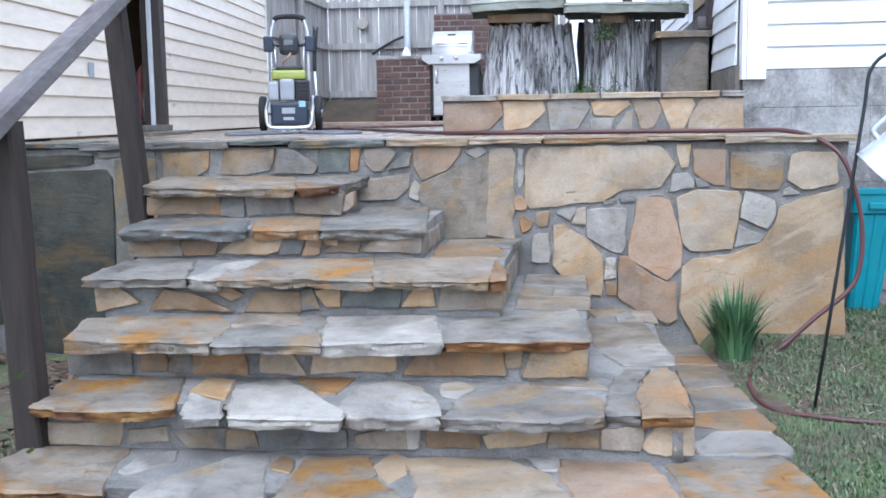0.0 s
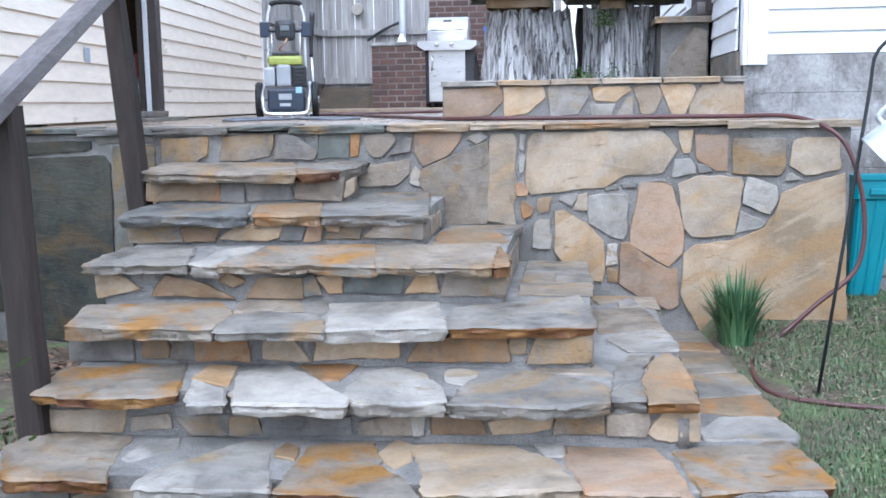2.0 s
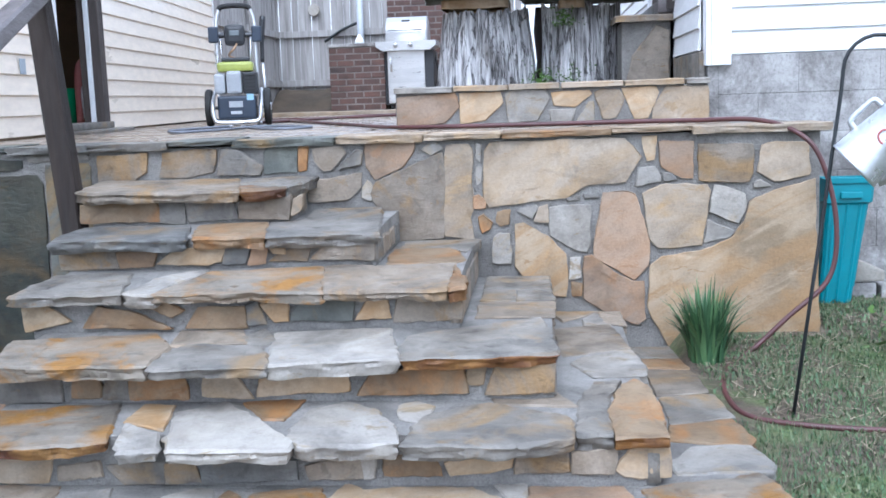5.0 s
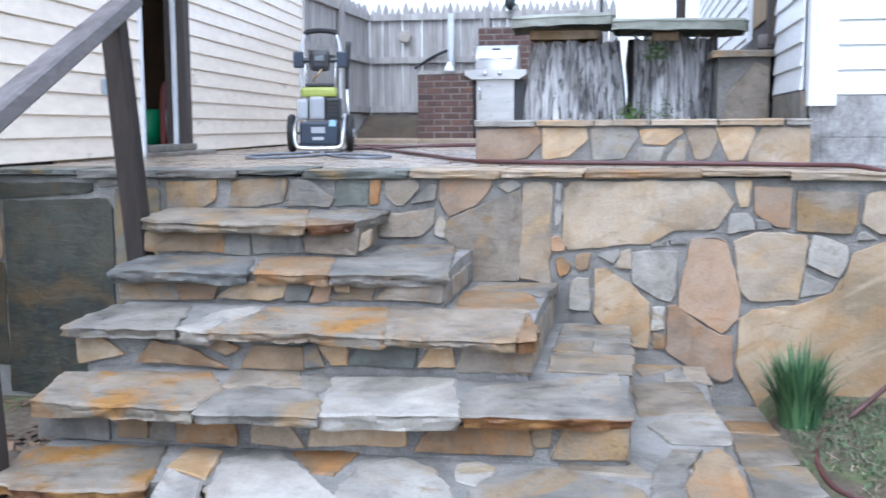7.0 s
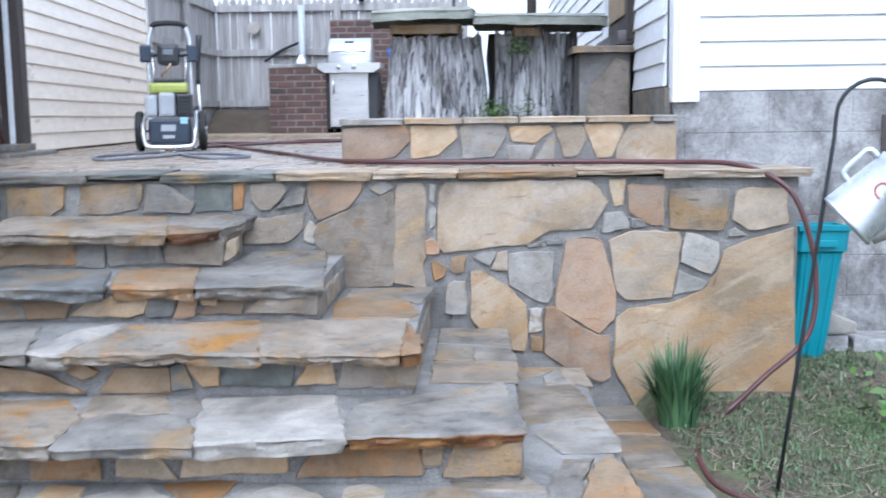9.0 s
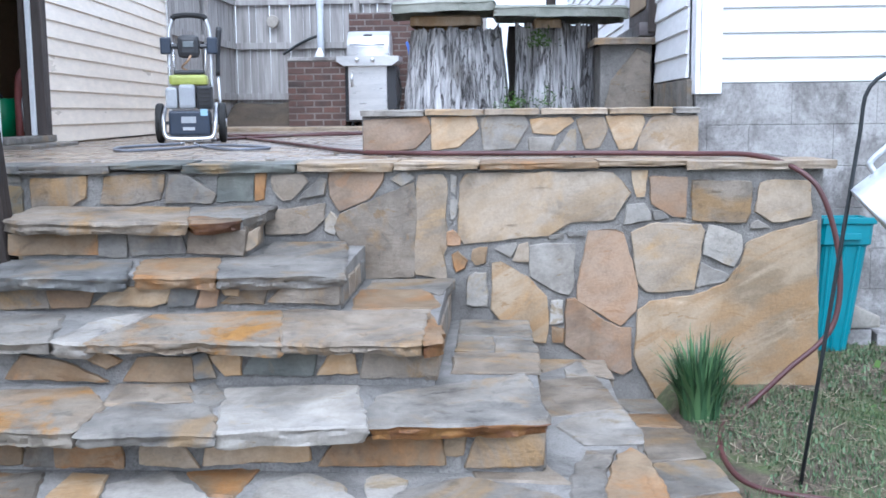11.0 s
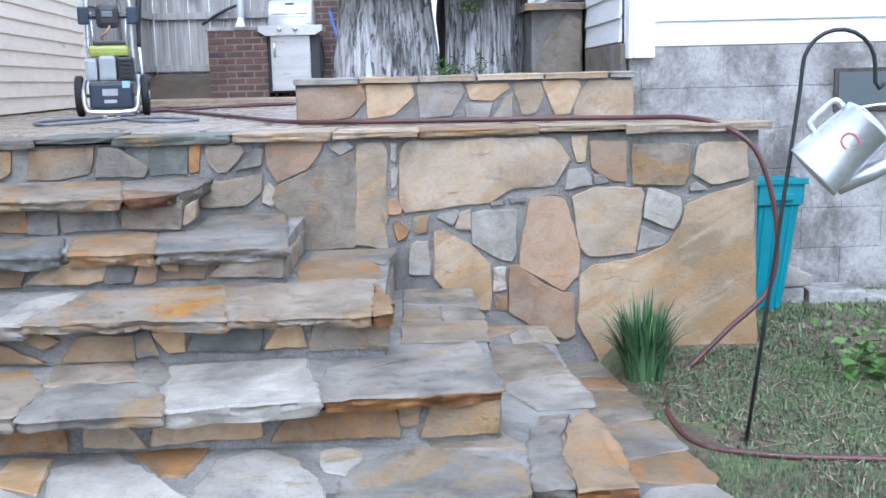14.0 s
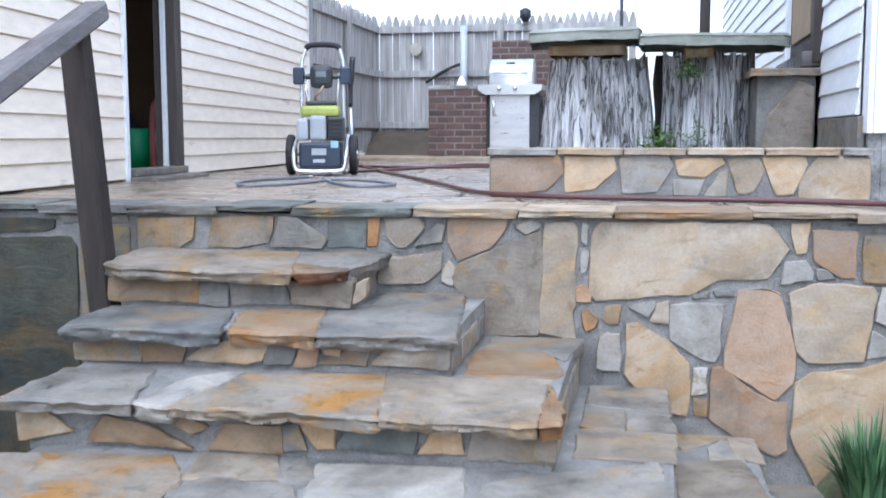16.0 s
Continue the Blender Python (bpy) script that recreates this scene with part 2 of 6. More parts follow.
def split_wood_mat(name, light, mid, dark):
    """Grey split wood: long fibres, narrow black checks that wander, brown and mossy patches."""
    m, n, l, s = nodes_of(name)
    fibre = spot(n, l, place_of(n, l, (1, 1, 0.07)), 34, 6, 0.7, 0.5)
    broad = spot(n, l, place_of(n, l, (1, 1, 0.16)), 11, 5, 0.6, 1.1)
    tone = ramp(n, l, broad, ((0.30, dark), (0.47, mid), (0.66, light)))
    tone = mixed(n, l, 0.85, tone, ramp(n, l, fibre, ((0.32, (0.42, 0.41, 0.41)), (0.48, (0.95, 0.95, 0.95)), (0.68, (1.3, 1.3, 1.32)))), "MULTIPLY")
    checks = ramp(n, l, spot(n, l, place_of(n, l, (1, 1, 0.10)), 15, 4, 0.6, 1.8), ((0.455, WHITE), (0.487, (0.12, 0.11, 0.11)), (0.52, WHITE)))
    tone = mixed(n, l, 0.9, tone, checks, "MULTIPLY")
    worn = ramp(n, l, spot(n, l, place_of(n, l, (1, 1, 0.6)), 5, 4, 0.6), ((0.55, BLACK), (0.7, (0.6,) * 3)))
    tone = mixed(n, l, worn, tone, (0.12, 0.105, 0.085))
    l.new(tone, s.inputs["Base Color"])
    s.inputs["Roughness"].default_value = 0.9
    rel = n.new("ShaderNodeMath")
    rel.operation = "ADD"
    l.new(fibre, rel.inputs[0])
    l.new(checks, rel.inputs[1])
    bumped(n, l, s, rel.outputs[0], 0.9, 0.02)
    return m


STUMP = split_wood_mat("weathered_stump_wood", (0.68, 0.67, 0.665), (0.42, 0.41, 0.41), (0.16, 0.15, 0.145))
STUMP_END = plain_mat("stump_end_grain", (0.30, 0.28, 0.26), (0.14, 0.12, 0.11), 14, 0.9, bump=0.6, distance=0.01)
TABLE_STONE = plain_mat("lichen_grey_green_slab", (0.42, 0.42, 0.37), (0.18, 0.19, 0.155), 7, 0.85, bump=0.7, distance=0.012)
BRICK = plain_mat("red_brown_brick", (0.135, 0.072, 0.056), (0.045, 0.033, 0.03), 8, 0.85, bump=0.5, distance=0.005)
BRICK_MORTAR = plain_mat("dirty_brick_mortar", (0.24, 0.21, 0.19), (0.11, 0.095, 0.085), 12, 0.9, bump=0.4)
STEEL = plain_mat("brushed_stainless_steel", (0.68, 0.67, 0.66), (0.52, 0.52, 0.52), 5, 0.36, 0.75, 0.04, 0.001, (1, 1, 8))
ALU = plain_mat("silver_tube", (0.72, 0.73, 0.75), (0.60, 0.61, 0.63), 6, 0.32, 0.8, 0.03)
CHAR = plain_mat("black_plastic", (0.035, 0.037, 0.042), (0.018, 0.019, 0.022), 9, 0.45, bump=0.1)
NAVY = plain_mat("blue_black_plastic", (0.035, 0.05, 0.08), (0.02, 0.03, 0.05), 9, 0.4, bump=0.1)
LIME = plain_mat("lime_green_plastic", (0.40, 0.44, 0.10), (0.31, 0.35, 0.07), 6, 0.4, bump=0.05)
ENGINE = plain_mat("light_grey_engine_cover", (0.46, 0.48, 0.50), (0.32, 0.34, 0.37), 6, 0.4, bump=0.1)
RUBBER = plain_mat("black_rubber", (0.03, 0.03, 0.03), (0.015, 0.015, 0.015), 12, 0.8, bump=0.3)
HOSE = plain_mat("dark_red_rubber_hose", (0.105, 0.038, 0.036), (0.06, 0.023, 0.022), 12, 0.42, bump=0.15)
HOSE_GREY = plain_mat("grey_blue_pressure_hose", (0.20, 0.215, 0.25), (0.13, 0.14, 0.17), 12, 0.5, bump=0.15)
IRON = plain_mat("black_painted_iron", (0.035, 0.04, 0.042), (0.02, 0.022, 0.024), 12, 0.5, 0.3, 0.2)
ZINC = plain_mat("galvanised_sheet", (0.66, 0.68, 0.70), (0.44, 0.46, 0.49), 14, 0.34, 0.75, 0.05, 0.001)
TEAL = plain_mat("teal_plastic", (0.02, 0.25, 0.30), (0.012, 0.19, 0.235), 5, 0.45, bump=0.08)
RED = plain_mat("faded_red_paint", (0.52, 0.20, 0.19), (0.42, 0.12, 0.11), 9, 0.6, bump=0.05)
DARKWOOD = plain_mat("dark_weathered_door_post", (0.10, 0.08, 0.07), (0.035, 0.028, 0.025), 9, 0.75, bump=0.7, distance=0.008, stretch=(5, 5, 0.6))
INSIDE = plain_mat("dim_brown_shed_lining", (0.34, 0.25, 0.15), (0.20, 0.145, 0.09), 5, 0.9, bump=0.2)
GREEN_BIN = plain_mat("green_plastic", (0.02, 0.30, 0.12), (0.015, 0.22, 0.09), 5, 0.5, bump=0.05)
BLUE_STICK = plain_mat("blue_painted_handle", (0.06, 0.13, 0.45), (0.04, 0.09, 0.33), 6, 0.45, bump=0.05)
SOIL = plain_mat("dark_soil", (0.10, 0.075, 0.05), (0.045, 0.035, 0.025), 12, 0.95, bump=0.8, distance=0.02)
WEED = plain_mat("weed_leaf", (0.11, 0.20, 0.04), (0.06, 0.12, 0.025), 9, 0.55, bump=0.05)


def glass_mat():
    m, n, l, s = nodes_of("window_glass")
    s.inputs["Base Color"].default_value = (0.10, 0.12, 0.13, 1)
    s.inputs["Roughness"].default_value = 0.06
    s.inputs["Specular IOR Level"].default_value = 0.8
    return m


GLASS = glass_mat()


def ground_mat():
    m, n, l, s = nodes_of("lawn_soil")
    v = place_of(n, l, vary=False)
    soil = ramp(n, l, spot(n, l, v, 24, 7, 0.7), ((0.3, (0.06, 0.046, 0.033)), (0.52, (0.125, 0.097, 0.068)), (0.75, (0.23, 0.185, 0.13))))
    green = ramp(n, l, spot(n, l, v, 40, 6, 0.7), ((0.3, (0.06, 0.10, 0.03)), (0.7, (0.17, 0.22, 0.08))))
    where = ramp(n, l, spot(n, l, v, 2.3, 5, 0.6, 0.4), ((0.46, BLACK), (0.64, WHITE)))
    l.new(mixed(n, l, where, soil, green), s.inputs["Base Color"])
    s.inputs["Roughness"].default_value = 0.95
    bumped(n, l, s, spot(n, l, v, 60, 6, 0.75), 0.9, 0.02)
    return m


def blade_mat(name, *tones):
    """Blades that differ one from the next."""
    m, n, l, s = nodes_of(name)
    g = n.new("ShaderNodeNewGeometry")
    l.new(ramp(n, l, g.outputs["Random Per Island"], [(i / (len(tones) - 1), c) for i, c in enumerate(tones)]), s.inputs["Base Color"])
    s.inputs["Roughness"].default_value = 0.6
    return m


GRASS = blade_mat("lawn_blades", (0.035, 0.068, 0.028), (0.062, 0.115, 0.045), (0.095, 0.155, 0.065), (0.135, 0.19, 0.085), (0.21, 0.19, 0.12))
STRAW = blade_mat("dry_straw", (0.13, 0.10, 0.065), (0.22, 0.175, 0.115), (0.40, 0.33, 0.235))
DEADLEAF = blade_mat("dead_leaf", (0.06, 0.04, 0.03), (0.13, 0.08, 0.05), (0.22, 0.14, 0.085))
LEAF = blade_mat("lily_leaf", (0.018, 0.05, 0.02), (0.036, 0.09, 0.035), (0.07, 0.15, 0.06), (0.11, 0.19, 0.07))
LAWN = ground_mat()


# ---- helpers for building ----
def thing(name, label, category, at=(0, 0, 0), turn=0.0, group="", kind=""):
    ob = new(name)
    ob.matrix_basis = pose(*at, 0, 0, turn)
    return tagged(ob, label, category, group, kind)


def finish(bm, name, material, smooth=False):
    bmesh.ops.recalc_face_normals(bm, faces=bm.faces[:])
    me = bpy.data.meshes.new(name)
    bm.to_mesh(me)
    bm.free()
    for m in material if isinstance(material, (list, tuple)) else [material]:
        me.materials.append(m)
    if smooth:
        me.polygons.foreach_set("use_smooth", [True] * len(me.polygons))
    return me


def part(name, bm, material, parent=None, label="", smooth=False):
    ob = new(name, finish(bm, name, material, smooth))
    ob.parent = parent
    return tagged(ob, label)


def piece(name, mesh, parent, at, turn=(0, 0, 0)):
    ob = new(name, mesh)
    ob.parent = parent
    ob.matrix_basis = pose(*at, *turn)
    return ob


def box(bm, x0, x1, y0, y1, z0, z1, bevel=0.0, turn=None):
    vs = [bm.verts.new(p) for p in ((x0, y0, z0), (x1, y0, z0), (x1, y1, z0), (x0, y1, z0), (x0, y0, z1), (x1, y0, z1), (x1, y1, z1), (x0, y1, z1))]
    fs = [bm.faces.new([vs[i] for i in f]) for f in ((3, 2, 1, 0), (4, 5, 6, 7), (0, 1, 5, 4), (1, 2, 6, 5), (2, 3, 7, 6), (3, 0, 4, 7))]
    if turn is not None:
        bmesh.ops.transform(bm, matrix=turn, verts=vs)
    if bevel:
        bmesh.ops.bevel(bm, geom=list({e for f in fs for e in f.edges}), offset=bevel, segments=2, affect="EDGES", profile=0.6)
    return bm


def boxed(*args, **kw):
    return box(bmesh.new(), *args, **kw)


def tube(bm, points, radius, sides=8, closed_ends=True):
    """A round bar along points; radius is one number or one for each point."""
    pts = [Vector(p) for p in points]
    rad = radius if isinstance(radius, (list, tuple)) else [radius] * len(pts)
    up, rings = None, []
    for i, p in enumerate(pts):
        way = (pts[min(i + 1, len(pts) - 1)] - pts[max(i - 1, 0)]).normalized()
        if up is None:
            up = way.orthogonal().normalized()
        up = (up - way * up.dot(way)).normalized()
        side = way.cross(up)
        rings.append([bm.verts.new(p + rad[i] * (math.cos(2 * math.pi * k / sides) * up + math.sin(2 * math.pi * k / sides) * side)) for k in range(sides)])
    for r, s in zip(rings, rings[1:]):
        for k in range(sides):
            bm.faces.new((r[k], r[(k + 1) % sides], s[(k + 1) % sides], s[k]))
    if closed_ends:
        bm.faces.new(rings[0][::-1])
        bm.faces.new(rings[-1])
    return bm


def smooth_path(points, steps=8):
    """A Catmull-Rom curve through the points."""
    p = [Vector(q) for q in points]
    p = [2 * p[0] - p[1], *p, 2 * p[-1] - p[-2]]
    out = []
    for i in range(1, len(p) - 2):
        for k in range(steps):
            t = k / steps
            out.append(0.5 * (2 * p[i] + (p[i + 1] - p[i - 1]) * t + (2 * p[i - 1] - 5 * p[i] + 4 * p[i + 1] - p[i + 2]) * t * t + (3 * p[i] - p[i - 1] - 3 * p[i + 1] + p[i + 2]) * t ** 3))
    return [*out, p[-2]]


def cut(poly, point, normal):
    """The part of a convex polygon on the side of a line that its normal points away from."""
    out = []
    for a, b in zip(poly, poly[1:] + poly[:1]):
        da, db = (a - point).dot(normal), (b - point).dot(normal)
        if da <= 0:
            out.append(a)
        if (da < 0 < db) or (db < 0 < da):
            out.append(a + (b - a) * (da / (da - db)))
    return out


def fitted_outlines(stones, joint, bounds=None, grow=1.09, skew=4.0):
    """Outlines of stones given as (x, y, width, height, turn, corners): blocks with corners cut off, parted from their
    neighbours along the side on which the two meet. corners: tenths cut off at the lower left, lower right, upper right, upper left."""
    whole = []
    for i, s in enumerate(stones):
        r, c = random.Random(i * 7 + 3), Vector(s[:2])
        a = Vector((math.cos(radians(s[4])), math.sin(radians(s[4]))))
        b = Vector((-a.y, a.x))
        w, h = s[2] / 2 * grow, s[3] / 2 * grow
        codes = [int(k) / 10 for k in s[5]] if len(s) > 5 and s[5] else [r.choice((0.01, 0.02, 0.04, 0.12)) for _ in range(4)]
        poly = []
        for (sx, sy), k in zip(((-1, -1), (1, -1), (1, 1), (-1, 1)), codes):
            k = max(k, 0.01) + r.uniform(-0.005, 0.01)
            near, far = c + a * sx * w + b * sy * h * (1 - 2 * k), c + a * sx * w * (1 - 2 * k) + b * sy * h
            poly += [near, far] if sx * sy > 0 else [far, near]
        whole.append(poly)
    out = []
    for i, s in enumerate(stones):
        poly, mine = whole[i], whole[i]
        for j, o in enumerate(stones):
            gap = Vector(o[:2]) - Vector(s[:2])
            if i == j or gap.length > (s[2] + s[3] + o[2] + o[3]) * 0.6 or len(poly) < 3:
                continue
            best, line, at = 1e9, None, 0
            for one in (mine, whole[j]):
                for p, q in zip(one, one[1:] + one[:1]):
                    if (q - p).length < 1e-4:
                        continue
                    d = Vector((q.y - p.y, p.x - q.x)).normalized()
                    d = d if d.dot(gap) >= 0 else -d
                    top, low = max(v.dot(d) for v in mine), min(v.dot(d) for v in whole[j])
                    if top - low < best:
                        best, line, at = top - low, d, (top + low) / 2
            if best > -joint:
                turn = Matrix.Rotation(radians(random.Random(min(i, j) * 131 + max(i, j)).uniform(-skew, skew)), 2)
                mid = (Vector(s[:2]) + Vector(o[:2])) / 2
                p = mid + line * (at - mid.dot(line))
                line = turn @ line
                poly = cut(poly, p - line * (joint / 2), line)
        if bounds:
            x0, x1, y0, y1 = bounds
            for p, q in (((x0, 0), (-1, 0)), ((x1, 0), (1, 0)), ((0, y0), (0, -1)), ((0, y1), (0, 1))):
                poly = cut(poly, Vector(p), Vector(q)) if len(poly) > 2 else poly
        big = len(poly) > 2 and max(p.x for p in poly) - min(p.x for p in poly) > 0.015 and max(p.y for p in poly) - min(p.y for p in poly) > 0.015
        out.append(poly if big else None)
    return out


def worn_outline(poly, step, jitter, seed, wave=0.0):
    """The outline in short steps, with an uneven, chipped edge."""
    r = random.Random(seed)
    pts = []
    for a, b in zip(poly, poly[1:] + poly[:1]):
        k = max(1, round((b - a).length / step))
        pts += [a + (b - a) * (i / k) for i in range(k)]
    pts = [(pts[i - 1] + 14 * p + pts[(i + 1) % len(pts)]) / 16 for i, p in enumerate(pts)]
    mid = sum(pts, Vector((0, 0))) / len(pts)
    out = []
    for p in pts:
        d = (p - mid).normalized()
        w = noise.noise((p.x * 7, p.y * 7, seed * 0.37)) + 0.7 * noise.noise((p.x * 19, p.y * 19, seed * 0.91))
        out.append(p + d * w * wave + Vector((r.uniform(-1, 1), r.uniform(-1, 1))) * jitter)
    return out


def stone_mesh(poly, thick, seed, edge=0.008, jitter=0.004, step=0.045, rough=0.002, side=None, wave=0.0):
    """A flat stone: its outline in the xy plane round the middle, its face at z = 0 and its back at -thick. Returns the mesh and the middle."""
    r = random.Random(seed)
    mid = sum(poly, Vector((0, 0))) / len(poly)
    pts = worn_outline(poly, step, jitter, seed, wave)
    while len(pts) < 8:
        step *= 0.6
        pts = worn_outline(poly, step, jitter, seed, wave)
    pts = [p - mid for p in pts]
    bm = bmesh.new()
    levels = [(0.0, edge), (-edge * 0.8, 0.0), (-thick * 0.3, 0.15), (-thick * 0.52, 0.35), (-thick * 0.76, 0.5), (-thick, 0.9)]
    rings = []
    for k, (z, back) in enumerate(levels):
        ring = []
        for p in pts:
            ledge = noise.noise((p.x * 10, p.y * 10, seed * 0.53 + k * 0.9)) + 0.5 * noise.noise((p.x * 31, p.y * 31, seed * 0.7 + k * 1.7))
            inset = back if k < 2 else edge * 0.2 + wave * (back + 1.5 * ledge) + r.uniform(-0.3, 0.3) * jitter
            q = p * max(0.2, 1 - inset / max(p.length, 1e-3))
            lift = noise.noise((p.x * 8, p.y * 8, seed * 1.1 + k)) * rough * (1.2 if k == 0 else 2.0)
            ring.append(bm.verts.new((q.x, q.y, z + lift)))
        rings.append(ring)
    core = [bm.verts.new((v.co.x * 0.55, v.co.y * 0.55, r.uniform(-1, 1) * rough * 1.4)) for v in rings[0][::2]]
    n = len(pts)
    for a, b in zip(rings, rings[1:]):
        for k in range(n):
            f = bm.faces.new((b[k], b[(k + 1) % n], a[(k + 1) % n], a[k]))
            f.material_index = 1 if side and a is not rings[0] else 0
            f.smooth = True
    for k in range(len(core)):
        i, j = 2 * k, (2 * k + 2) if 2 * k + 2 < n else 0
        nxt = core[(k + 1) % len(core)]
        ring = [rings[0][i]] + ([rings[0][i + 1]] if i + 1 < n else []) + [rings[0][j]]
        bm.faces.new((*ring, nxt, core[k])).smooth = True
    bm.faces.new(core).smooth = True
    for level, ring in enumerate(rings):
        for k in range(n):
            if level < 2 or r.random() < 0.45:
                bm.edges.get((ring[k], ring[(k + 1) % n])).smooth = False
            if 0 < level and r.random() < 0.3:
                bm.edges.get((ring[k], rings[level - 1][k])).smooth = False
    return bm, mid


# ---- ground ----
def ground_height(x, y):
    rise = 0.065 + (y - 4.17) * (0.055 if y < 4.17 else 0.13)
    rise = max(0.0, min(rise, 0.19))
    if -1.5 < x < 0.88 and y > 2.8:
        return -0.08
    if x < -1.0:
        rise = min(rise, 0.02)
    return rise + 0.012 * noise.noise((x * 1.7, y * 1.7, 0.3))


def build_ground():
    bm = bmesh.new()
    xs = [-3000, -300, -40, -10, *np.linspace(-4, 5, 46), 10, 40, 300, 3000]
    ys = [-3000, -300, -40, -8, *np.linspace(-1, 7, 41), 12, 40, 300, 3000]
    rows = [[bm.verts.new((x, y, ground_height(x, y) if -5 < x < 6 and -2 < y < 8 else (0.19 if y > 6 and x > -1 else 0.0))) for x in xs] for y in ys]
    for a, b in zip(rows, rows[1:]):
        for k in range(len(xs) - 1):
            bm.faces.new((a[k], a[k + 1], b[k + 1], b[k])).smooth = True
    g = part("ground", bm, LAWN)
    tagged(g, "patchy lawn with bare soil and dry straw", "ground", kind="structure")


build_ground()

# ---- stone steps ----
# For each step, from the lowest: front edge, top, left end, right end.
STEPS = [
    (2.92, 0.120, -1.44, 1.10),
    (3.28, 0.285, -1.39, 0.76),
    (3.59, 0.448, -1.41, 0.47),
    (3.92, 0.618, -1.46, 0.15),
    (4.26, 0.755, -1.47, -0.19),
    (4.58, 0.912, -1.50, -0.60),
]
# How far each tread falls towards its front edge.
NOSING_DROP = [0.0, 0.010, 0.010, 0.024, 0.015, 0.018]
WALL_Y, PATIO_Z = 5.0, 1.08
# Stones of the treads, from above: kind of stone and corners.
TREAD_FIRST = [
    ("r", (-1.41, 3.175), (-1.39, 3.32), (-1.05, 3.325), (-1.005, 3.09), (-0.96, 2.925), (-1.26, 2.92)),
    ("w", (-0.97, 3.12), (-0.965, 3.24), (-0.885, 3.285), (-0.865, 3.21), (-0.955, 3.11)),
    ("w", (-0.855, 2.875), (-0.86, 2.99), (-0.705, 3.22), (-0.61, 3.315), (-0.57, 3.3), (-0.455, 2.89)),
    ("o", (-0.525, 3.22), (-0.51, 3.27), (-0.48, 3.245), (-0.47, 3.155), (-0.51, 3.17)),
    ("r", (-0.44, 3.27), (-0.25, 3.335), (-0.18, 3.1), (-0.065, 2.955), (-0.04, 2.885), (-0.435, 2.88), (-0.45, 3.05)),
    ("c", (-0.2, 3.22), (-0.17, 3.325), (-0.135, 3.3), (-0.115, 3.17), (-0.14, 3.115)),
    ("t", (0.835, 4.25), (1.0, 4.285), (0.985, 4.585), (0.825, 4.6)),
]
TREAD_FIRST_EAST = [
    ("c", (-0.12, 3.3), (0.055, 3.395), (0.2, 3.355), (0.325, 3.2), (0.4, 2.97), (-0.02, 2.905), (-0.055, 3.08)),
    ("w", (0.27, 3.355), (0.34, 3.38), (0.34, 3.25), (0.315, 3.25)),
    ("p", (0.365, 3.33), (0.63, 3.395), (0.66, 3.225), (0.705, 2.975), (0.42, 2.95), (0.365, 3.175)),
    ("r", (0.675, 3.305), (1.03, 3.44), (1.055, 3.385), (1.11, 3.11), (1.095, 3.045), (0.73, 2.975), (0.705, 3.175)),
    ("w", (0.795, 3.51), (0.87, 3.65), (1.04, 3.68), (1.08, 3.51), (1.065, 3.47), (0.805, 3.44)),
    ("o", (0.835, 3.875), (1.03, 3.945), (1.065, 3.745), (1.045, 3.695), (0.82, 3.735)),
    ("n", (0.84, 4.205), (1.015, 4.245), (1.04, 3.985), (0.845, 3.91)),
    ("o", (0.82, 4.77), (0.975, 4.76), (0.98, 4.625), (0.83, 4.645)),
    ("n", (0.75, 4.985), (0.955, 4.985), (0.965, 4.95), (0.965, 4.8), (0.835, 4.825), (0.80, 4.92)),
]
TREAD_SECOND = [
    ("r", (-1.355, 3.25), (-1.38, 3.55), (-0.97, 3.675), (-0.915, 3.45), (-0.875, 3.27), (-1.09, 3.215)),
    ("w", (-0.835, 3.28), (-0.87, 3.435), (-0.745, 3.355), (-0.695, 3.22), (-0.805, 3.205)),
    ("y", (-0.875, 3.465), (-0.87, 3.605), (-0.79, 3.595), (-0.745, 3.39)),
    ("w", (-0.665, 3.21), (-0.75, 3.535), (-0.62, 3.645), (-0.48, 3.48), (-0.305, 3.26), (-0.315, 3.215)),
    ("o", (-0.54, 3.625), (-0.38, 3.68), (-0.395, 3.475), (-0.445, 3.485)),
    ("w", (-0.34, 3.42), (-0.32, 3.565), (-0.215, 3.635), (-0.11, 3.545), (-0.035, 3.41), (-0.01, 3.265), (-0.285, 3.24), (-0.33, 3.32)),
    ("w", (-0.035, 3.59), (0.005, 3.62), (0.05, 3.58), (0.045, 3.45), (-0.015, 3.48)),
]
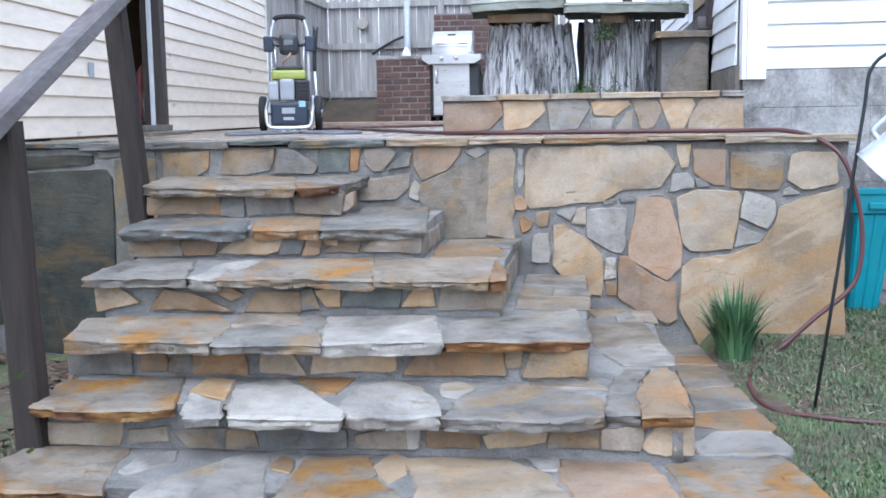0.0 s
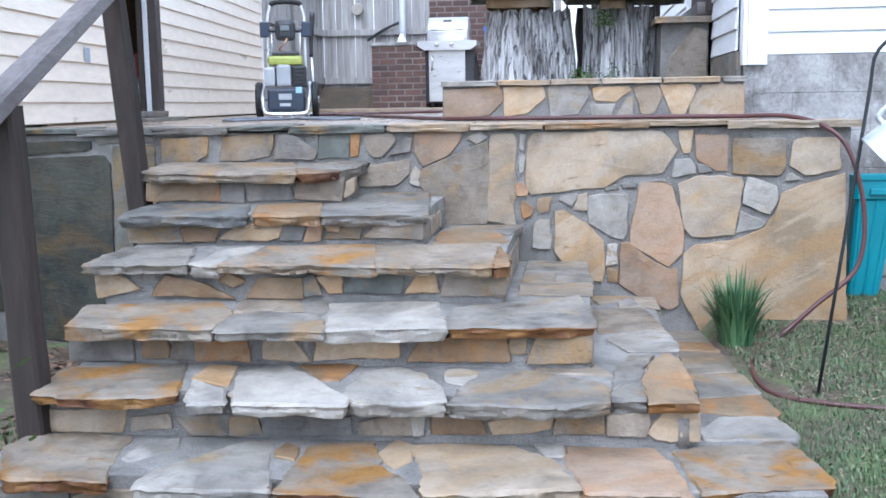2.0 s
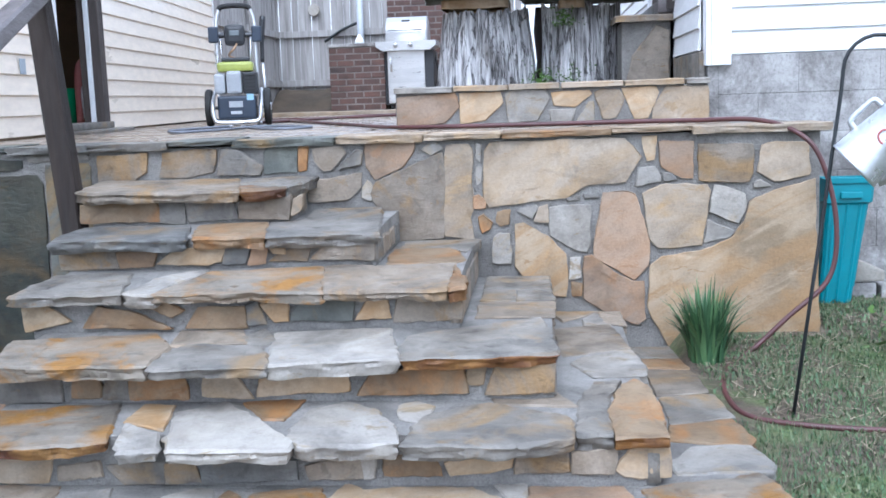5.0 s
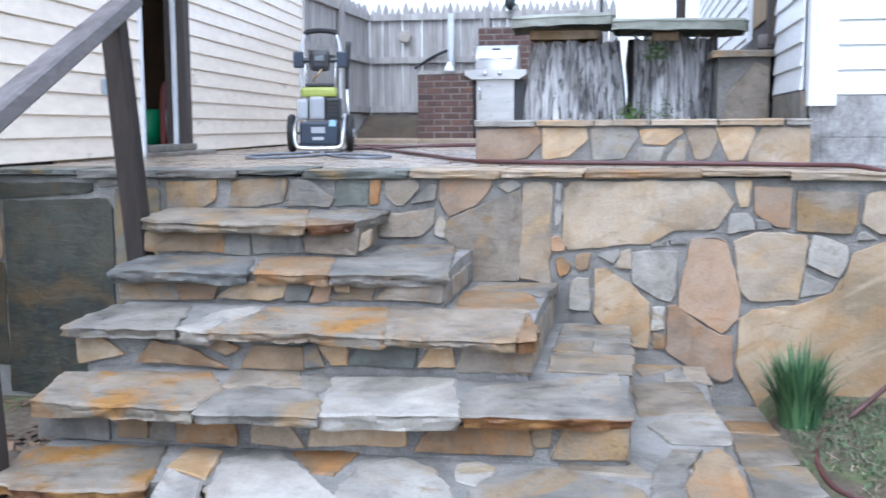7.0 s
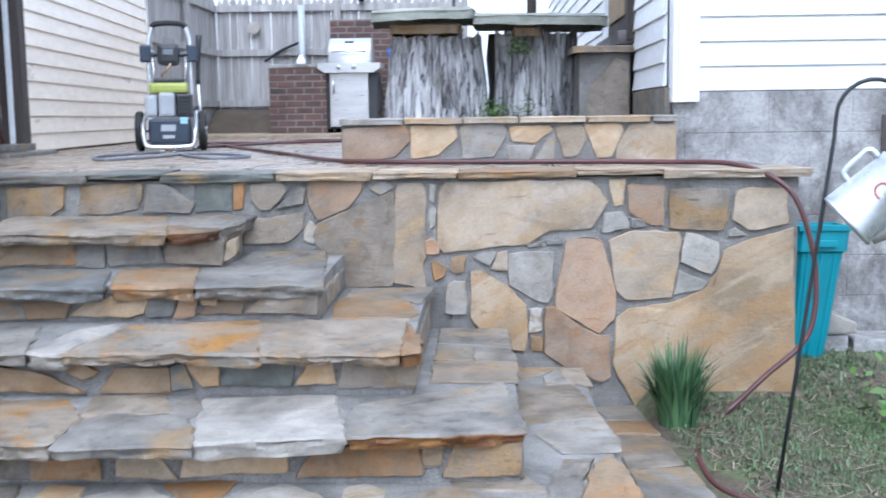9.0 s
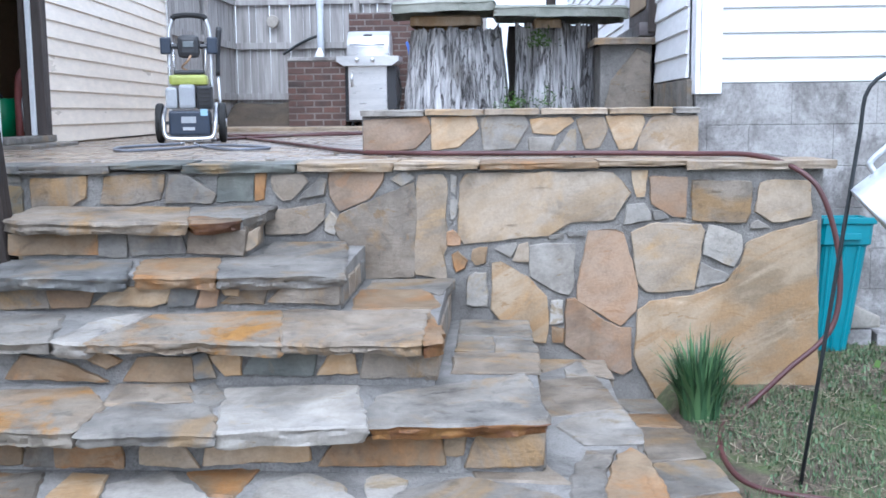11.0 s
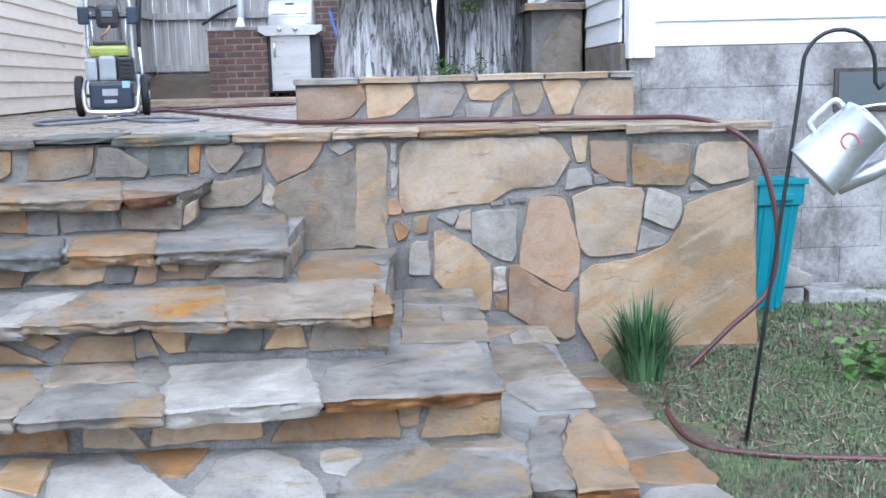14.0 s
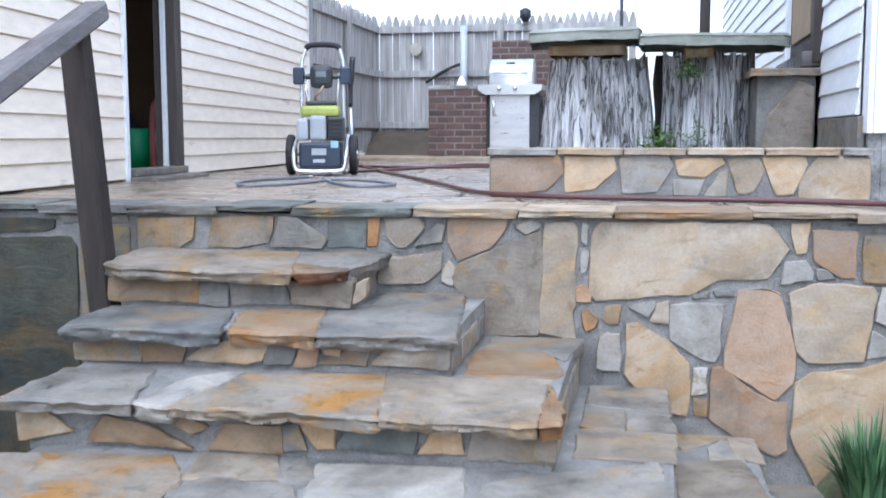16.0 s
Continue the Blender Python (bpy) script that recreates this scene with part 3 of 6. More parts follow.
TREAD_SECOND_EAST = [
    ("n", (0.015, 3.25), (0.01, 3.415), (0.055, 3.52), (0.235, 3.61), (0.49, 3.485), (0.49, 3.305), (0.275, 3.225)),
    ("t", (0.24, 3.725), (0.425, 3.735), (0.49, 3.59), (0.275, 3.61)),
    ("n", (0.505, 3.335), (0.515, 3.62), (0.575, 3.83), (0.655, 3.835), (0.615, 3.68), (0.592, 3.5), (0.60, 3.33)),
    ("o", (0.61, 3.32), (0.605, 3.5), (0.628, 3.67), (0.667, 3.80), (0.705, 3.845), (0.74, 3.79), (0.755, 3.6), (0.75, 3.325)),
    ("w", (0.52, 4.09), (0.585, 4.22), (0.72, 4.27), (0.755, 4.015), (0.735, 3.925), (0.585, 3.915)),
    ("t", (0.46, 4.625), (0.665, 4.695), (0.715, 4.32), (0.49, 4.215)),
    ("w", (0.585, 4.82), (0.625, 4.93), (0.67, 4.72), (0.59, 4.695)),
    ("t", (0.45, 4.985), (0.60, 4.985), (0.655, 4.99), (0.495, 4.815)),
    ("t", (0.67, 4.75), (0.735, 4.70), (0.725, 4.97), (0.66, 4.97)),
]
TREAD_THIRD = [
    ("r", (-1.37, 3.545), (-1.445, 3.875), (-0.95, 3.935), (-0.83, 3.745), (-0.835, 3.525)),
    ("n", (-0.82, 3.505), (-0.83, 3.675), (-0.78, 3.78), (-0.52, 3.765), (-0.445, 3.51)),
    ("t", (-0.86, 3.96), (-0.665, 3.97), (-0.585, 3.81), (-0.83, 3.775)),
    ("n", (-0.61, 3.865), (-0.575, 3.975), (-0.505, 3.815), (-0.535, 3.735)),
    ("w", (-0.445, 3.53), (-0.525, 3.945), (-0.12, 3.98), (-0.04, 3.575)),
    ("n", (-0.035, 3.575), (-0.06, 3.84), (0.125, 4.095), (0.4, 4.105), (0.46, 3.63)),
    ("t", (0.18, 4.14), (0.435, 4.13), (0.44, 4.39), (0.18, 4.41)),
    ("n", (0.18, 4.45), (0.285, 4.44), (0.28, 4.66), (0.18, 4.68)),
    ("n", (0.325, 4.43), (0.44, 4.43), (0.43, 4.59), (0.32, 4.65)),
    ("n", (0.18, 4.72), (0.43, 4.64), (0.42, 4.97), (0.18, 4.97)),
]
TREAD_FOURTH = [
    ("n", (-1.47, 3.92), (-1.44, 4.23), (-1.155, 4.255), (-1.065, 3.93)),
    ("w", (-1.06, 3.94), (-1, 4.185), (-0.925, 4.24), (-0.86, 4.26), (-0.95, 3.92)),
    ("r", (-0.945, 3.925), (-0.84, 4.24), (-0.42, 4.3), (-0.345, 3.91)),
    ("t", (-0.34, 3.91), (-0.41, 4.3), (0.075, 4.32), (0.085, 4.02), (0.09, 3.918)),
    ("o", (0.098, 3.925), (0.093, 4.02), (0.083, 4.30), (0.13, 4.11), (0.145, 3.935)),
    ("o", (-0.185, 4.535), (-0.19, 4.70), (0.03, 4.70), (0.1, 4.415), (0.08, 4.36), (-0.17, 4.355)),
    ("n", (-0.17, 4.74), (0.02, 4.73), (0.10, 4.62), (0.13, 4.97), (-0.17, 4.97)),
]
TREAD_FIFTH = [
    ("g", (-1.48, 4.255), (-1.495, 4.60), (-1.035, 4.60), (-0.93, 4.255)),
    ("o", (-0.92, 4.275), (-0.995, 4.60), (-0.715, 4.645), (-0.635, 4.265)),
    ("n", (-0.63, 4.265), (-0.705, 4.63), (-0.57, 4.66), (-0.585, 4.97), (-0.29, 4.97), (-0.205, 4.30)),
]
TREAD_TOP = [
    ("t", (-1.535, 4.64), (-1.42, 4.575), (-0.95, 4.57), (-0.81, 4.578), (-0.86, 4.74), (-0.93, 4.99), (-1.55, 4.99)),
    ("o", (-0.81, 4.578), (-0.655, 4.60), (-0.63, 4.66), (-0.85, 4.72)),
    ("n", (-0.63, 4.665), (-0.595, 4.76), (-0.58, 4.99), (-0.92, 4.99), (-0.85, 4.73)),
]
TREADS = [TREAD_FIRST + TREAD_FIRST_EAST, TREAD_SECOND + TREAD_SECOND_EAST, TREAD_THIRD, TREAD_FOURTH, TREAD_FIFTH, TREAD_TOP]
# Stones of the risers, from the front.
RISER_LOW = [(-1.40, -1.1, "n"), (-1.08, -0.8, "t"), (-0.78, -0.5, "b"), (-0.48, -0.1, "t"), (-0.08, 0.3, "n"), (0.32, 0.7, "t"), (0.72, 1.05, "n")]
RISER_SECOND = [
    ("c", (-1.375, 0.195), (-1.08, 0.2), (-1.095, 0.145), (-1.38, 0.14)),
    ("t", (-1.05, 0.18), (-0.925, 0.195), (-0.92, 0.16), (-1.05, 0.15)),
    ("n", (-0.905, 0.185), (-0.725, 0.19), (-0.725, 0.145), (-0.85, 0.14)),
    ("n", (-0.715, 0.185), (-0.635, 0.19), (-0.62, 0.15), (-0.715, 0.145)),
    ("g", (-0.605, 0.195), (-0.325, 0.195), (-0.325, 0.155), (-0.605, 0.145)),
    ("t", (-0.285, 0.18), (-0.165, 0.205), (-0.13, 0.2), (-0.125, 0.16), (-0.275, 0.155)),
]
RISER_SECOND_EAST = [
    ("w", (-0.12, 0.205), (-0.085, 0.205), (-0.09, 0.155), (-0.115, 0.155)),
    ("o", (-0.06, 0.21), (0.085, 0.205), (0.1, 0.165), (-0.06, 0.16)),
    ("y", (0.125, 0.19), (0.195, 0.21), (0.315, 0.215), (0.305, 0.185), (0.135, 0.165)),
    ("t", (0.335, 0.21), (0.465, 0.22), (0.47, 0.175), (0.325, 0.17)),
    ("t", (0.49, 0.215), (0.61, 0.225), (0.6, 0.17), (0.49, 0.17)),
    ("c", (0.615, 0.175), (0.655, 0.225), (0.755, 0.24), (0.76, 0.16), (0.635, 0.16)),
]
RISER_THIRD = [
    ("n", (-1.41, 0.37), (-1.175, 0.36), (-1.175, 0.31), (-1.405, 0.31)),
    ("o", (-1.125, 0.355), (-1.05, 0.355), (-1.045, 0.32), (-1.13, 0.32)),
    ("n", (-1.02, 0.355), (-0.96, 0.355), (-0.95, 0.315), (-1.03, 0.315)),
    ("o", (-0.935, 0.355), (-0.755, 0.36), (-0.75, 0.315), (-0.935, 0.315)),
    ("c", (-0.695, 0.32), (-0.685, 0.365), (-0.595, 0.37), (-0.54, 0.315)),
    ("y", (-0.51, 0.32), (-0.5, 0.36), (-0.22, 0.365), (-0.215, 0.33)),
    ("o", (-0.18, 0.32), (-0.135, 0.365), (0.15, 0.375), (0.165, 0.325)),
    ("o", (0.17, 0.34), (0.175, 0.385), (0.225, 0.385), (0.215, 0.34)),
    ("t", (0.23, 0.32), (0.26, 0.38), (0.44, 0.38), (0.435, 0.325)),
]
RISER_FOURTH = [
    ("y", (-1.455, 0.525), (-1.385, 0.52), (-1.285, 0.47), (-1.45, 0.445)),
    ("o", (-1.23, 0.455), (-1.18, 0.505), (-1.03, 0.485), (-0.905, 0.445)),
    ("o", (-1, 0.51), (-0.925, 0.52), (-0.865, 0.495), (-0.91, 0.48)),
    ("o", (-0.85, 0.45), (-0.805, 0.5), (-0.64, 0.5), (-0.64, 0.45)),
    ("g", (-0.63, 0.505), (-0.595, 0.515), (-0.57, 0.46), (-0.625, 0.455)),
    ("y", (-0.575, 0.505), (-0.49, 0.51), (-0.49, 0.465), (-0.53, 0.465)),
    ("b", (-0.47, 0.47), (-0.435, 0.515), (-0.25, 0.515), (-0.26, 0.465)),
    ("y", (-0.24, 0.465), (-0.2, 0.515), (-0.135, 0.515), (-0.125, 0.47)),
    ("t", (-0.105, 0.46), (-0.09, 0.52), (0.125, 0.52), (0.125, 0.465)),
]
RISER_FIFTH = [
    ("t", (-1.465, 0.65), (-1.25, 0.665), (-1.235, 0.6), (-1.46, 0.595)),
    ("o", (-1.23, 0.655), (-1.075, 0.66), (-1.095, 0.605), (-1.22, 0.6)),
    ("y", (-1.07, 0.61), (-0.995, 0.665), (-0.81, 0.66), (-0.825, 0.62), (-0.875, 0.605)),
    ("g", (-0.81, 0.605), (-0.8, 0.665), (-0.71, 0.67), (-0.73, 0.61)),
    ("p", (-0.71, 0.605), (-0.69, 0.665), (-0.64, 0.665), (-0.65, 0.605)),
    ("y", (-0.63, 0.68), (-0.575, 0.675), (-0.575, 0.645), (-0.615, 0.645)),
    ("t", (-0.635, 0.61), (-0.585, 0.635), (-0.505, 0.675), (-0.475, 0.66), (-0.49, 0.615)),
    ("t", (-0.465, 0.62), (-0.41, 0.675), (-0.23, 0.68), (-0.23, 0.615)),
]
RISER_TOP = [
    ("o", (-1.505, 0.83), (-1.185, 0.835), (-1.18, 0.77), (-1.51, 0.77)),
    ("n", (-1.165, 0.83), (-1.07, 0.835), (-1.075, 0.76), (-1.17, 0.765)),
    ("n", (-1.055, 0.83), (-0.87, 0.84), (-0.845, 0.775), (-1.045, 0.765)),
    ("t", (-0.83, 0.775), (-0.82, 0.835), (-0.62, 0.84), (-0.625, 0.765)),
    ("c", (-0.615, 0.775), (-0.6, 0.835), (-0.57, 0.85), (-0.575, 0.8)),
]
RISERS = [[], RISER_SECOND + RISER_SECOND_EAST, RISER_THIRD, RISER_FOURTH, RISER_FIFTH, RISER_TOP]
steps = tagged(new("stone_steps"), "wide flight of mortared sandstone steps against a retaining wall", "steps", kind="structure")


def swell(corners, by):
    """The outline moved outwards, square to its sides, by so many metres."""
    pts = [Vector(p) for p in corners]
    if sum(a.x * b.y - b.x * a.y for a, b in zip(pts, pts[1:] + pts[:1])) < 0:
        pts = pts[::-1]
    out = []
    for a, p, b in zip(pts[-1:] + pts[:-1], pts, pts[1:] + pts[:1]):
        u, v = (p - a).normalized(), (b - p).normalized()
        n = Vector((u.y + v.y, -u.x - v.x))
        out.append(p + n * (by / max(0.5, 1 + u.dot(v))))
    return out


def lay_flat(name, poly, kind, top, thick, parent, seed, **kw):
    side = kw.get("side")
    bm, mid = stone_mesh(poly, thick, seed, **kw)
    me = finish(bm, name, [STONE[kind], side] if side else STONE[kind])
    r = random.Random(seed)
    return piece(name, me, parent, (mid.x, mid.y, top), (r.uniform(-0.7, 0.7), r.uniform(-0.5, 0.5), 0))


def lay_upright(name, poly, kind, face_y, thick, parent, seed, **kw):
    bm, mid = stone_mesh(poly, thick, seed, **kw)
    return piece(name, finish(bm, name, STONE[kind]), parent, (mid.x, face_y, mid.y), (90, 0, 0))


def build_steps():
    r = random.Random(11)
    for k, (front, top, left, right) in enumerate(STEPS):
        drop = NOSING_DROP[k]
        back = STEPS[k + 1][0] + 0.05 if k < 5 else WALL_Y - 0.01
        below = STEPS[k - 1][1] if k else 0.0
        beside = STEPS[k + 1][3] if k < 5 else right
        low = -0.2 if k == 0 else STEPS[k - 1][1] - 0.03
        bm = boxed(left + 0.03, right - 0.03, front + 0.066, back, low, top - 0.007, 0.004)
        for v in bm.verts:
            if v.co.z > top - 0.03 and v.co.y < front + 0.1:
                v.co.z -= drop
        box(bm, left + 0.03, right - 0.03, back, WALL_Y + 0.06, low, top - 0.007)
        if k == 0:
            for v in bm.verts:
                if v.co.x > 0.9:
                    v.co.x -= 0.12 * max(0.0, (v.co.y - front) / (WALL_Y - front))
        part("mortar_core", bm, MORTAR, steps)
        fall = math.degrees(math.atan2(drop, back - front))
        for i, (kind, *corners) in enumerate(TREADS[k]):
            poly = swell(corners, 0.006)
            nosing, x, y = min(p.y for p in poly), sum(p.x for p in poly) / len(poly), sum(p.y for p in poly) / len(poly)
            if nosing < front + 0.10:
                poly = [Vector((p.x, (p.y if p.x > beside else min(p.y, back)) - (0.008 if p.y < nosing + 0.03 else 0))) for p in poly]
                y = sum(p.y for p in poly) / len(poly)
                rusty = (kind == "r" and k < 2) or (kind == "o" and k in (1, 3, 5)) or (k == 2 and i == 5)
                slab = lay_flat("tread_slab", poly, kind, top - drop * max(0, 1 - (y - front) / (back - front)), 0.044 + r.uniform(-0.006, 0.010), steps, 100 * k + i, edge=0.009, jitter=0.005, step=0.022, rough=0.0045, wave=0.013, side=RUST_EDGE if rusty else None)
                slab.rotation_euler[0] = radians(fall + r.uniform(-0.3, 0.3))
            else:
                poly = [Vector((p.x, min(p.y, WALL_Y - 0.004))) for p in swell(poly, 0.012)]
                lies = x < beside + 0.05 and y < back
                stone = lay_flat("tread_stone", poly, kind, top - 0.001 - (drop * (1 - (y - front) / (back - front)) if lies else 0), 0.04, steps, 5000 + 100 * k + i, edge=0.006, jitter=0.003, step=0.028, rough=0.003, wave=0.006)
                if lies:
                    stone.rotation_euler[0] = radians(fall)
        heights = [z for _, *corners in RISERS[k] for _, z in corners] or [0, 1]
        low, grow = min(heights), (top - drop - 0.036 - below - 0.004) / (max(heights) - min(heights))
        for i, (kind, *corners) in enumerate(RISERS[k]):
            lay_upright("riser_stone", swell([(x, below + 0.004 + (z - low) * grow) for x, z in corners], 0.008), kind, front + 0.052 + r.uniform(-0.004, 0.006), 0.05, steps, 700 + 20 * k + i, edge=0.004, jitter=0.002, step=0.022, rough=0.003, wave=0.005)
        # stones on the side of the risers, towards the lawn
        for i in range(4):
            y0 = front + 0.07 + i * (WALL_Y - front - 0.1) / 4
            y1 = y0 + (WALL_Y - front - 0.1) / 4 - 0.02
            s = (y0 + y1) / 2, (below + top - 0.05) / 2 + 0.005, y1 - y0, top - 0.065 - below, r.uniform(-3, 3)
            bm, mid = stone_mesh(fitted_outlines([s], 0.01)[0], 0.04, 900 + 9 * k + i, edge=0.007, jitter=0.003)
            inward = 0.12 * (mid.x - front) / (WALL_Y - front) if k == 0 else 0.0
            piece("riser_stone", finish(bm, "riser_stone", STONE[r.choice("ntng")]), steps, (right - 0.022 - inward, mid.x, mid.y), (90, 0, 90 + (3.4 if k == 0 else 0)))
    row = [((x0 + x1) / 2, 0.035, x1 - x0, 0.065, r.uniform(-9, 9)) for x0, x1, _ in RISER_LOW]
    for i, poly in enumerate(fitted_outlines(row, 0.012, (-1.42, 1.095, 0.002, 0.07), 1.12, 10)):
        if poly:
            lay_upright("riser_stone", poly, RISER_LOW[i][2], STEPS[0][0] + 0.052, 0.05, steps, 690 + i, edge=0.003, jitter=0.002, step=0.03, wave=0.003)


build_steps()

# ---- retaining wall and patio ----
# Stones of the retaining wall, from the front: kind of stone and corners.
WALL_WEST = [
    ("t", (-1.58, 1.025), (-1.35, 1.035), (-1.36, 0.95), (-1.415, 0.92), (-1.585, 0.905)),
    ("t", (-1.28, 1.03), (-1.03, 1.04), (-1.035, 0.995), (-1.055, 0.945), (-1.19, 0.92), (-1.3, 0.925)),
    ("n", (-1.01, 1.04), (-0.94, 1.045), (-0.825, 0.96), (-0.845, 0.925), (-1.03, 0.925)),
    ("b", (-0.81, 1.02), (-0.795, 1.04), (-0.665, 1.045), (-0.67, 0.93), (-0.815, 0.93)),
    ("o", (-0.655, 1.04), (-0.615, 1.045), (-0.625, 0.94), (-0.66, 0.935)),
    ("t", (-0.59, 1.03), (-0.465, 1.035), (-0.45, 1.01), (-0.515, 0.935), (-0.55, 0.935), (-0.585, 0.975)),
    ("n", (-0.395, 1.025), (-0.37, 1.015), (-0.38, 0.955), (-0.49, 0.935), (-0.45, 0.975)),
    ("p", (-0.355, 1.045), (-0.14, 1.05), (-0.145, 1.01), (-0.2, 0.945), (-0.32, 0.89), (-0.355, 0.95)),
    ("t", (-0.615, 0.89), (-0.54, 0.895), (-0.385, 0.915), (-0.39, 0.855), (-0.45, 0.8), (-0.625, 0.795)),
]
WALL_MIDDLE = [
    ("w", (-0.355, 0.88), (-0.325, 0.845), (-0.345, 0.795), (-0.38, 0.81), (-0.375, 0.85)),
    ("t", (-0.34, 0.825), (-0.315, 0.875), (-0.14, 0.945), (-0.02, 1), (-0.01, 0.925), (-0.025, 0.62), (-0.26, 0.615), (-0.3, 0.72)),
    ("w", (-0.11, 1.015), (-0.05, 1.045), (-0.02, 1.02), (-0.07, 0.985)),
    ("c", (0, 1.025), (0.095, 1.03), (0.115, 1.015), (0.105, 0.855), (0.115, 0.78), (0.095, 0.71), (0.11, 0.605), (-0.015, 0.63), (-0.02, 0.78)),
    ("w", (0.13, 1.03), (0.155, 1.03), (0.145, 0.955), (0.13, 0.965)),
    ("w", (0.13, 0.925), (0.15, 0.925), (0.145, 0.865), (0.13, 0.855)),
    ("p", (0.11, 0.8), (0.135, 0.81), (0.165, 0.78), (0.165, 0.745), (0.11, 0.745)),
]
WALL_CENTRE = [
    ("c", (0.165, 0.995), (0.195, 1.035), (0.37, 1.035), (0.77, 1.035), (0.84, 0.955), (0.77, 0.85), (0.605, 0.84), (0.515, 0.79), (0.18, 0.755), (0.155, 0.795)),
    ("o", (0.13, 0.71), (0.155, 0.72), (0.19, 0.685), (0.18, 0.655), (0.145, 0.64)),
    ("o", (0.215, 0.73), (0.27, 0.74), (0.265, 0.675), (0.23, 0.67), (0.21, 0.69)),
    ("w", (0.3, 0.735), (0.385, 0.76), (0.395, 0.745), (0.365, 0.7)),
    ("c", (0.4, 0.75), (0.435, 0.76), (0.435, 0.68), (0.375, 0.685)),
    ("w", (0.445, 0.745), (0.62, 0.75), (0.62, 0.68), (0.615, 0.575), (0.6, 0.545), (0.54, 0.56), (0.445, 0.62)),
    ("w", (0.2, 0.62), (0.225, 0.64), (0.265, 0.635), (0.27, 0.5), (0.19, 0.51)),
]
WALL_LOWER = [
    ("y", (0.295, 0.675), (0.325, 0.685), (0.43, 0.615), (0.51, 0.535), (0.515, 0.465), (0.505, 0.35), (0.39, 0.355), (0.29, 0.49)),
    ("w", (0.53, 0.52), (0.575, 0.525), (0.575, 0.435), (0.525, 0.425)),
    ("o", (0.535, 0.41), (0.575, 0.405), (0.575, 0.355), (0.54, 0.355)),
    ("p", (0.59, 0.525), (0.62, 0.53), (0.715, 0.455), (0.8, 0.41), (0.85, 0.41), (0.85, 0.245), (0.82, 0.22), (0.685, 0.265), (0.585, 0.345)),
    ("p", (0.675, 0.805), (0.78, 0.81), (0.815, 0.795), (0.875, 0.565), (0.865, 0.48), (0.805, 0.415), (0.635, 0.525), (0.635, 0.56)),
    ("n", (0.515, 0.785), (0.575, 0.795), (0.58, 0.775), (0.52, 0.77)),
    ("n", (0.59, 0.8), (0.66, 0.805), (0.66, 0.785), (0.595, 0.78)),
]
WALL_EAST = [
    ("c", (0.845, 0.795), (0.92, 0.83), (1.115, 0.825), (1.13, 0.8), (1.095, 0.565), (0.91, 0.555), (0.875, 0.595)),
    ("y", (0.845, 1.04), (0.905, 1.04), (0.895, 0.94), (0.865, 0.935)),
    ("w", (0.83, 0.905), (0.895, 0.91), (0.92, 0.865), (0.92, 0.85), (0.815, 0.83)),
    ("w", (0.935, 0.88), (0.965, 0.875), (0.99, 0.855), (0.94, 0.85)),
    ("p", (0.915, 1.015), (0.93, 1.02), (1.06, 1.015), (1.06, 0.855), (1.01, 0.865), (0.92, 0.91)),
    ("t", (1.085, 1), (1.31, 0.995), (1.31, 0.87), (1.29, 0.835), (1.08, 0.845)),
    ("c", (1.345, 0.99), (1.375, 1), (1.535, 0.995), (1.545, 0.88), (1.54, 0.86), (1.395, 0.835), (1.33, 0.875)),
    ("w", (1.315, 0.83), (1.34, 0.845), (1.38, 0.815), (1.315, 0.81)),
]
WALL_CORNER = [
    ("w", (1.15, 0.825), (1.28, 0.785), (1.285, 0.73), (1.25, 0.66), (1.13, 0.71)),
    ("w", (1.125, 0.67), (1.23, 0.62), (1.215, 0.6), (1.105, 0.575)),
    ("y", (0.875, 0.48), (0.925, 0.515), (1.12, 0.545), (1.23, 0.595), (1.28, 0.665), (1.3, 0.755), (1.425, 0.8), (1.565, 0.835), (1.59, 0.275), (1.595, 0.12), (0.95, 0.115), (0.865, 0.3)),
]
# Stones of the wall beyond the handrail: middle x and height, width, height, turn, corners cut off, kind.
WALL_LEFT = [
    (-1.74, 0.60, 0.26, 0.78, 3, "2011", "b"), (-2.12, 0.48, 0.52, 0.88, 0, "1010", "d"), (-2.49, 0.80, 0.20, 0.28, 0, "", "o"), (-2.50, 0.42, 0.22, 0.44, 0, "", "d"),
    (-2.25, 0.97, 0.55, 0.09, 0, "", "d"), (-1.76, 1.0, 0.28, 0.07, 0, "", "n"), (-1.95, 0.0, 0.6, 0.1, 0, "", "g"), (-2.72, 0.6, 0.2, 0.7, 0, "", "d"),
]
wall = part("retaining_wall", boxed(-2.9, 1.59, WALL_Y + 0.008, WALL_Y + 0.34, -0.3, 1.052, 0.006), MORTAR)
box_return = bmesh.new()
box(box_return, 1.27, 1.59, WALL_Y + 0.34, 5.94, -0.3, 1.04, 0.01)
part("side_return", box_return, MORTAR, wall)
tagged(wall, "retaining wall of irregular sandstone slabs in grey mortar", "wall", kind="structure")


def build_wall(stones, seed, joint=0.02, bounds=None):
    for i, poly in enumerate(fitted_outlines([s[:6] for s in stones], joint, bounds, 1.13, 5)):
        if poly:
            lay_upright("wall_stone", poly, stones[i][6], WALL_Y + 0.002 - 0.008 * random.Random(i + seed).random(), 0.05, wall, seed + i, edge=0.0035, jitter=0.003, step=0.045, rough=0.0025, wave=0.005)


